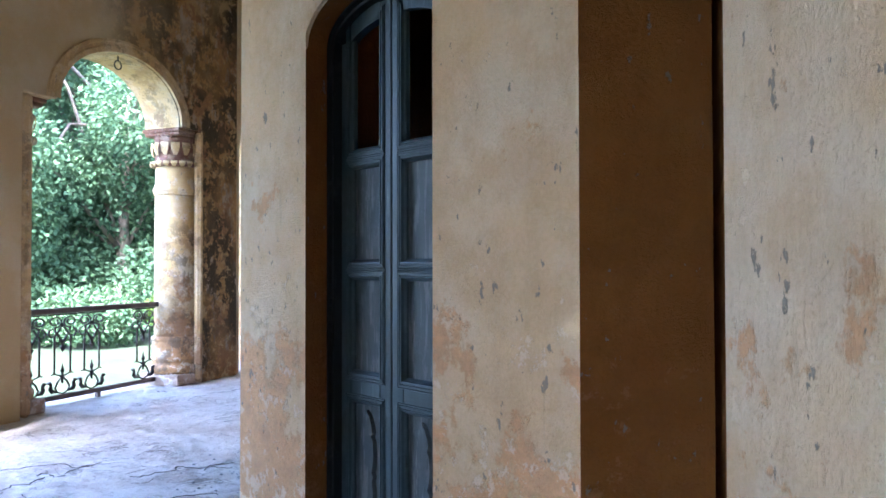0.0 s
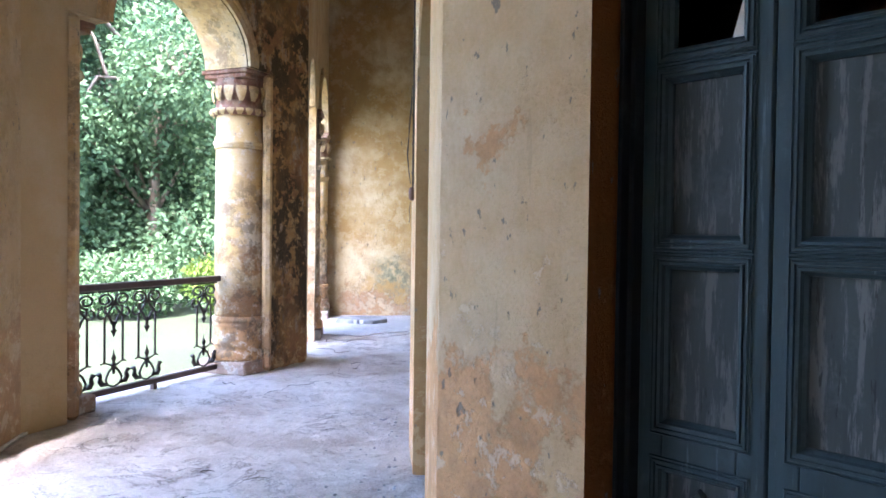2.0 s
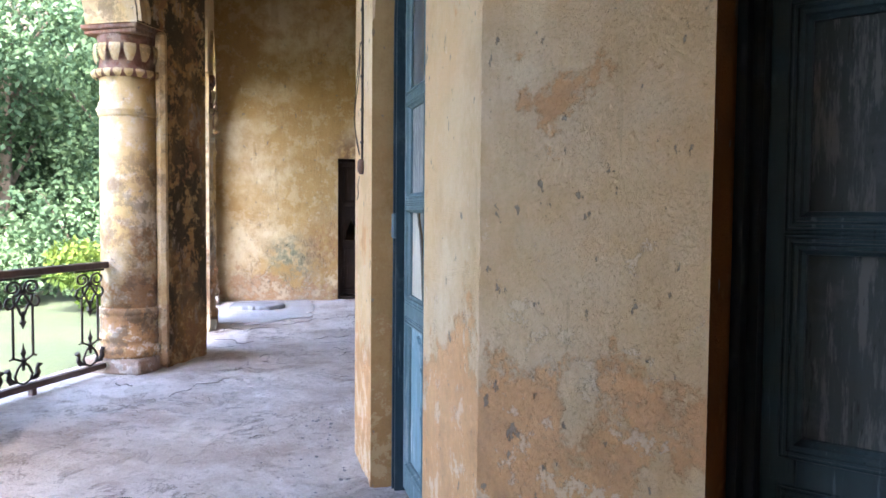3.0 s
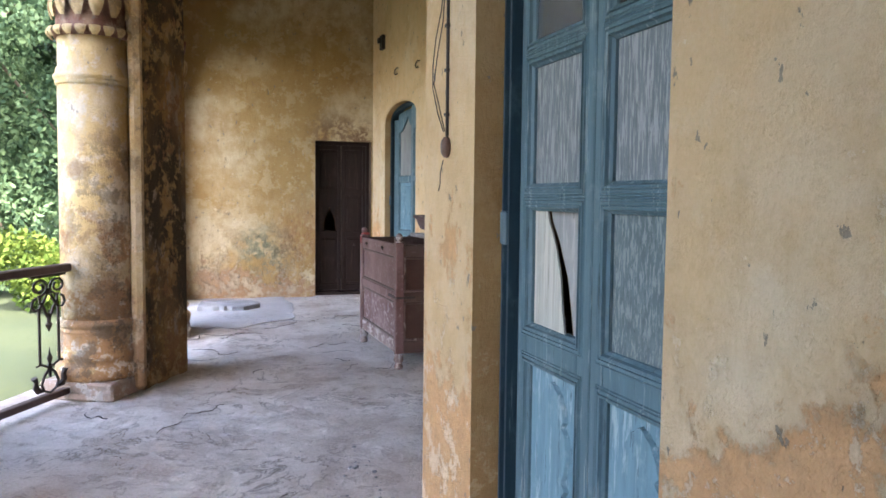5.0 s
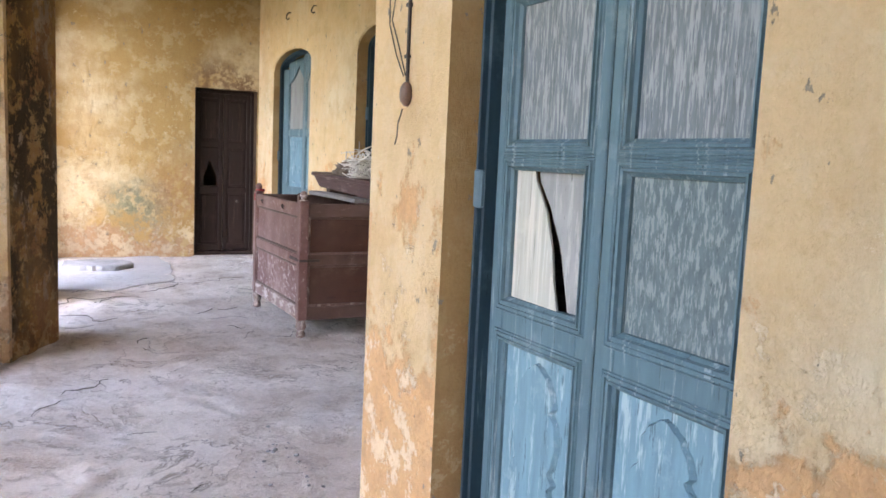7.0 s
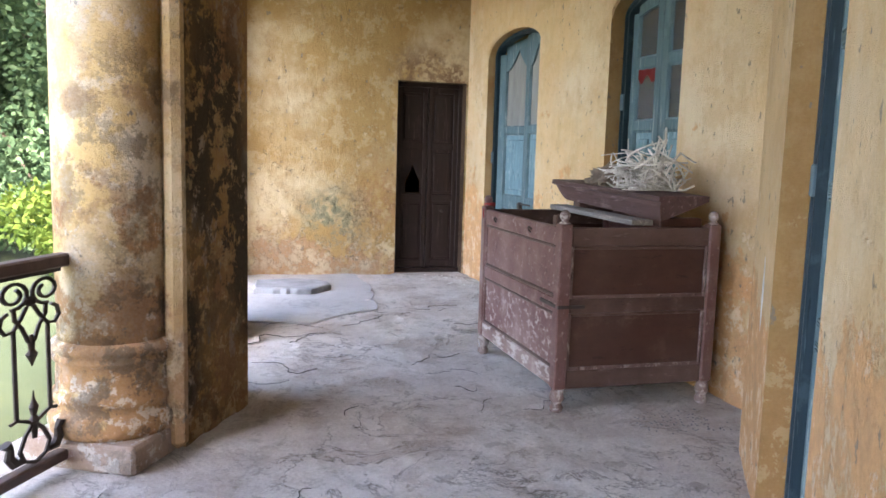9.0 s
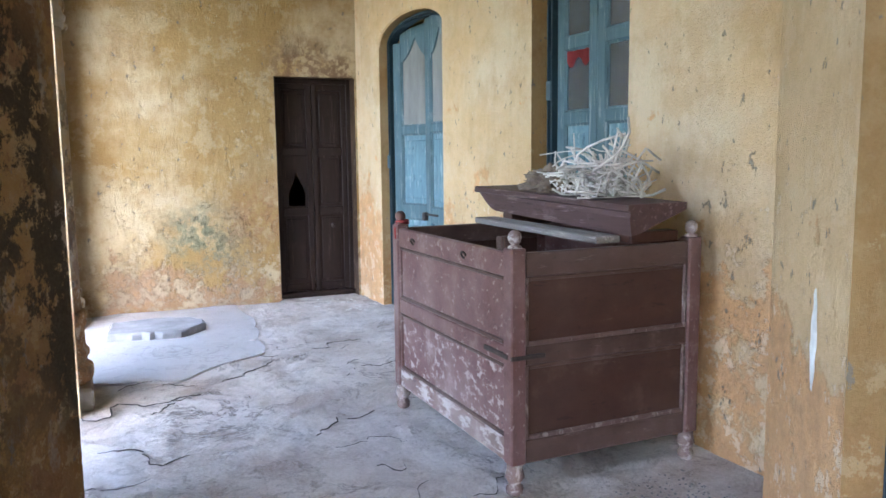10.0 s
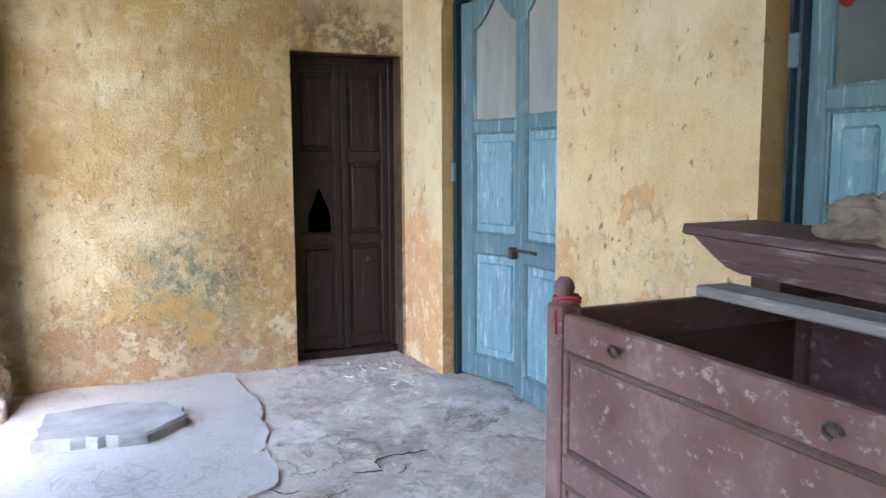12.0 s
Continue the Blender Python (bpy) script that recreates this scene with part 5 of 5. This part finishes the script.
def crack(x, y, ang, length, w, seed):
    rng = np.random.default_rng(seed)
    n = max(5, int(length / 0.035))
    pts = []
    a = ang
    for i in range(n):
        a += rng.normal() * 0.6 - (a - ang) * 0.3
        x, y = x + 0.035 * math.cos(a), y + 0.035 * math.sin(a)
        pts.append((x, y, a))
    bm = bmesh.new()
    prev = None
    for i, (px, py, pa) in enumerate(pts):
        ww = 0.5 * w * (0.35 + 0.9 * rng.random()) * math.sin(math.pi * (i + 0.6) / n) ** 0.5
        nx, ny = -math.sin(pa) * ww, math.cos(pa) * ww
        # a dark strip painted for the crack's shadow, with a lifted lip on one side
        fh = floor_h(px, py)
        if i % 3 == 0 and w < 0.007 and rng.random() < 0.1:
            prev = None
            continue
        row = [bm.verts.new((px - nx, py - ny, 0.0035)), bm.verts.new((px + nx * 0.6, py + ny * 0.6, 0.004)), bm.verts.new((px + nx * 0.8, py + ny * 0.8, 0.004 + w * 0.28)), bm.verts.new((px + nx * 1.2 - ny * 0.2, py + ny * 1.2, 0.0035 + w * 0.25)), bm.verts.new((px + nx * 8, py + ny * 8, 0.002))]
        for q in row:
            q.co.z += fh
        if prev:
            for k in range(4):
                f = bm.faces.new((prev[k], prev[k + 1], row[k + 1], row[k]))
                f.material_index = 0 if k < 2 else 1
        prev = row
    bmesh.ops.recalc_face_normals(bm, faces=bm.faces)
    tagged(obj("floor_crack", bm, [M_CRACK, M_FLOOR]), "dark ragged crack in the cement floor", "crack", "floor cracks", kind="structure")


rng = np.random.default_rng(77)
CR = [(-2.38, 8.8, -2.2, 0.8, 0.012), (-2.0, 11.2, 0.25, 0.9, 0.011), (-1.6, 11.0, 0.5, 0.6, 0.011), (-1.9, 10.6, 0.15, 0.7, 0.010),
      (-1.2, 11.6, 0.35, 0.8, 0.010), (-0.9, 10.4, -0.2, 0.4, 0.010), (-1.1, 12.0, 0.3, 0.5, 0.008), (-1.7, 5.2, 0.6, 0.9, 0.010), (-2.3, 4.9, 0.4, 1.1, 0.011), (-2.6, 5.4, 0.2, 0.8, 0.009), (-1.5, 4.4, 0.7, 0.8, 0.009),
      (-0.5, 12.2, 0.4, 0.6, 0.009), (-0.3, 11.6, 0.1, 0.5, 0.008), (-1.75, 12.55, 0.0, 0.25, 0.008), (-1.45, 12.6, 0.3, 0.22, 0.007)]
for i, (x, y, a, l, w) in enumerate(CR):
    crack(x, y, a, l, w, 100 + i)
for i in range(26):
    x, y = -2.4 + 2.2 * rng.random(), 4.6 + 8.8 * rng.random()
    if y < 9.2 and x > -1.0:
        x -= 1.0
    crack(x, y, 0.35 + 0.5 * rng.normal(), 0.15 + 0.4 * rng.random(), 0.003 + 0.005 * rng.random(), 300 + i)
bm = bmesh.new()
for i in range(260):
    near_bay = i < 150
    x, y = (-0.93 - 0.5 * rng.random() ** 2, 4.6 + 3.0 * rng.random()) if near_bay else (0.1 + 0.5 * rng.random(), 9.0 + 0.35 * rng.random())
    r = (0.004 + 0.010 * rng.random() ** 2) if near_bay else 0.006
    g = bmesh.ops.create_icosphere(bm, subdivisions=1, radius=r)
    for v in g["verts"]:
        v.co = Vector((x + v.co.x, y + v.co.y, 0.006 + max(0.0, r * 0.35 + v.co.z * 0.6)))
tagged(obj("plaster_crumbs", bm, M_SLAB), "fallen plaster crumbs along the wall foot", "debris", kind="stuff")


# torn paper left in the empty upper light of the bay door
bm = bmesh.new()
q = [bm.verts.new(v) for v in ((-0.055, 0, 0), (0.03, 0.004, 0), (0.012, 0.006, 0.06), (-0.012, 0.004, 0.15), (-0.022, 0.003, 0.07), (-0.045, 0.002, 0.035))]
bm.faces.new(q)
bmesh.ops.solidify(bm, geom=bm.faces[:], thickness=0.003)
tagged(obj("glass_shard", bm, M_BAND, m=MA @ pose(1.19, -0.18, 1.863)), "pale broken shard standing in the empty pane", "shard")

bm = bmesh.new()
for i in range(90):
    x, y = 0.20 + 0.16 * rng.normal(), 13.72 + 0.16 * rng.normal()
    x, y = min(x, 0.50), min(y, 14.1)
    r = 0.006 + 0.022 * rng.random() ** 3
    n = 5 + int(rng.integers(0, 3))
    ring = [bm.verts.new((x + r * (0.6 + 0.6 * rng.random()) * math.cos(6.283 * k / n), y + r * (0.6 + 0.6 * rng.random()) * math.sin(6.283 * k / n), 0.014)) for k in range(n)]
    low = [bm.verts.new((q.co.x, q.co.y, 0.004)) for q in ring]
    bm.faces.new(ring)
    for k in range(n):
        bm.faces.new((low[k], low[(k + 1) % n], ring[(k + 1) % n], ring[k]))
tagged(obj("lime_flakes", bm, M_BAND), "white flakes of fallen limewash on the floor", "debris", kind="stuff")
# white scrape where the limewash has come off the bay wall
bm = bmesh.new()
side_l = [bm.verts.new((2.053 + 0.012 * rng.random() - 0.02 * math.sin(math.pi * k / 14), 0.003, 0.693 + 0.0225 * k)) for k in range(15)]
side_r = [bm.verts.new((2.066 + 0.012 * rng.random() + 0.02 * math.sin(math.pi * k / 14), 0.003, 0.693 + 0.0225 * k)) for k in range(15)]
for k in range(14):
    bm.faces.new((side_l[k], side_r[k], side_r[k + 1], side_l[k + 1]))
tagged(obj("trim", bm, M_BAND, m=ME), "white scraped streak on the wall", "stain", kind="structure")
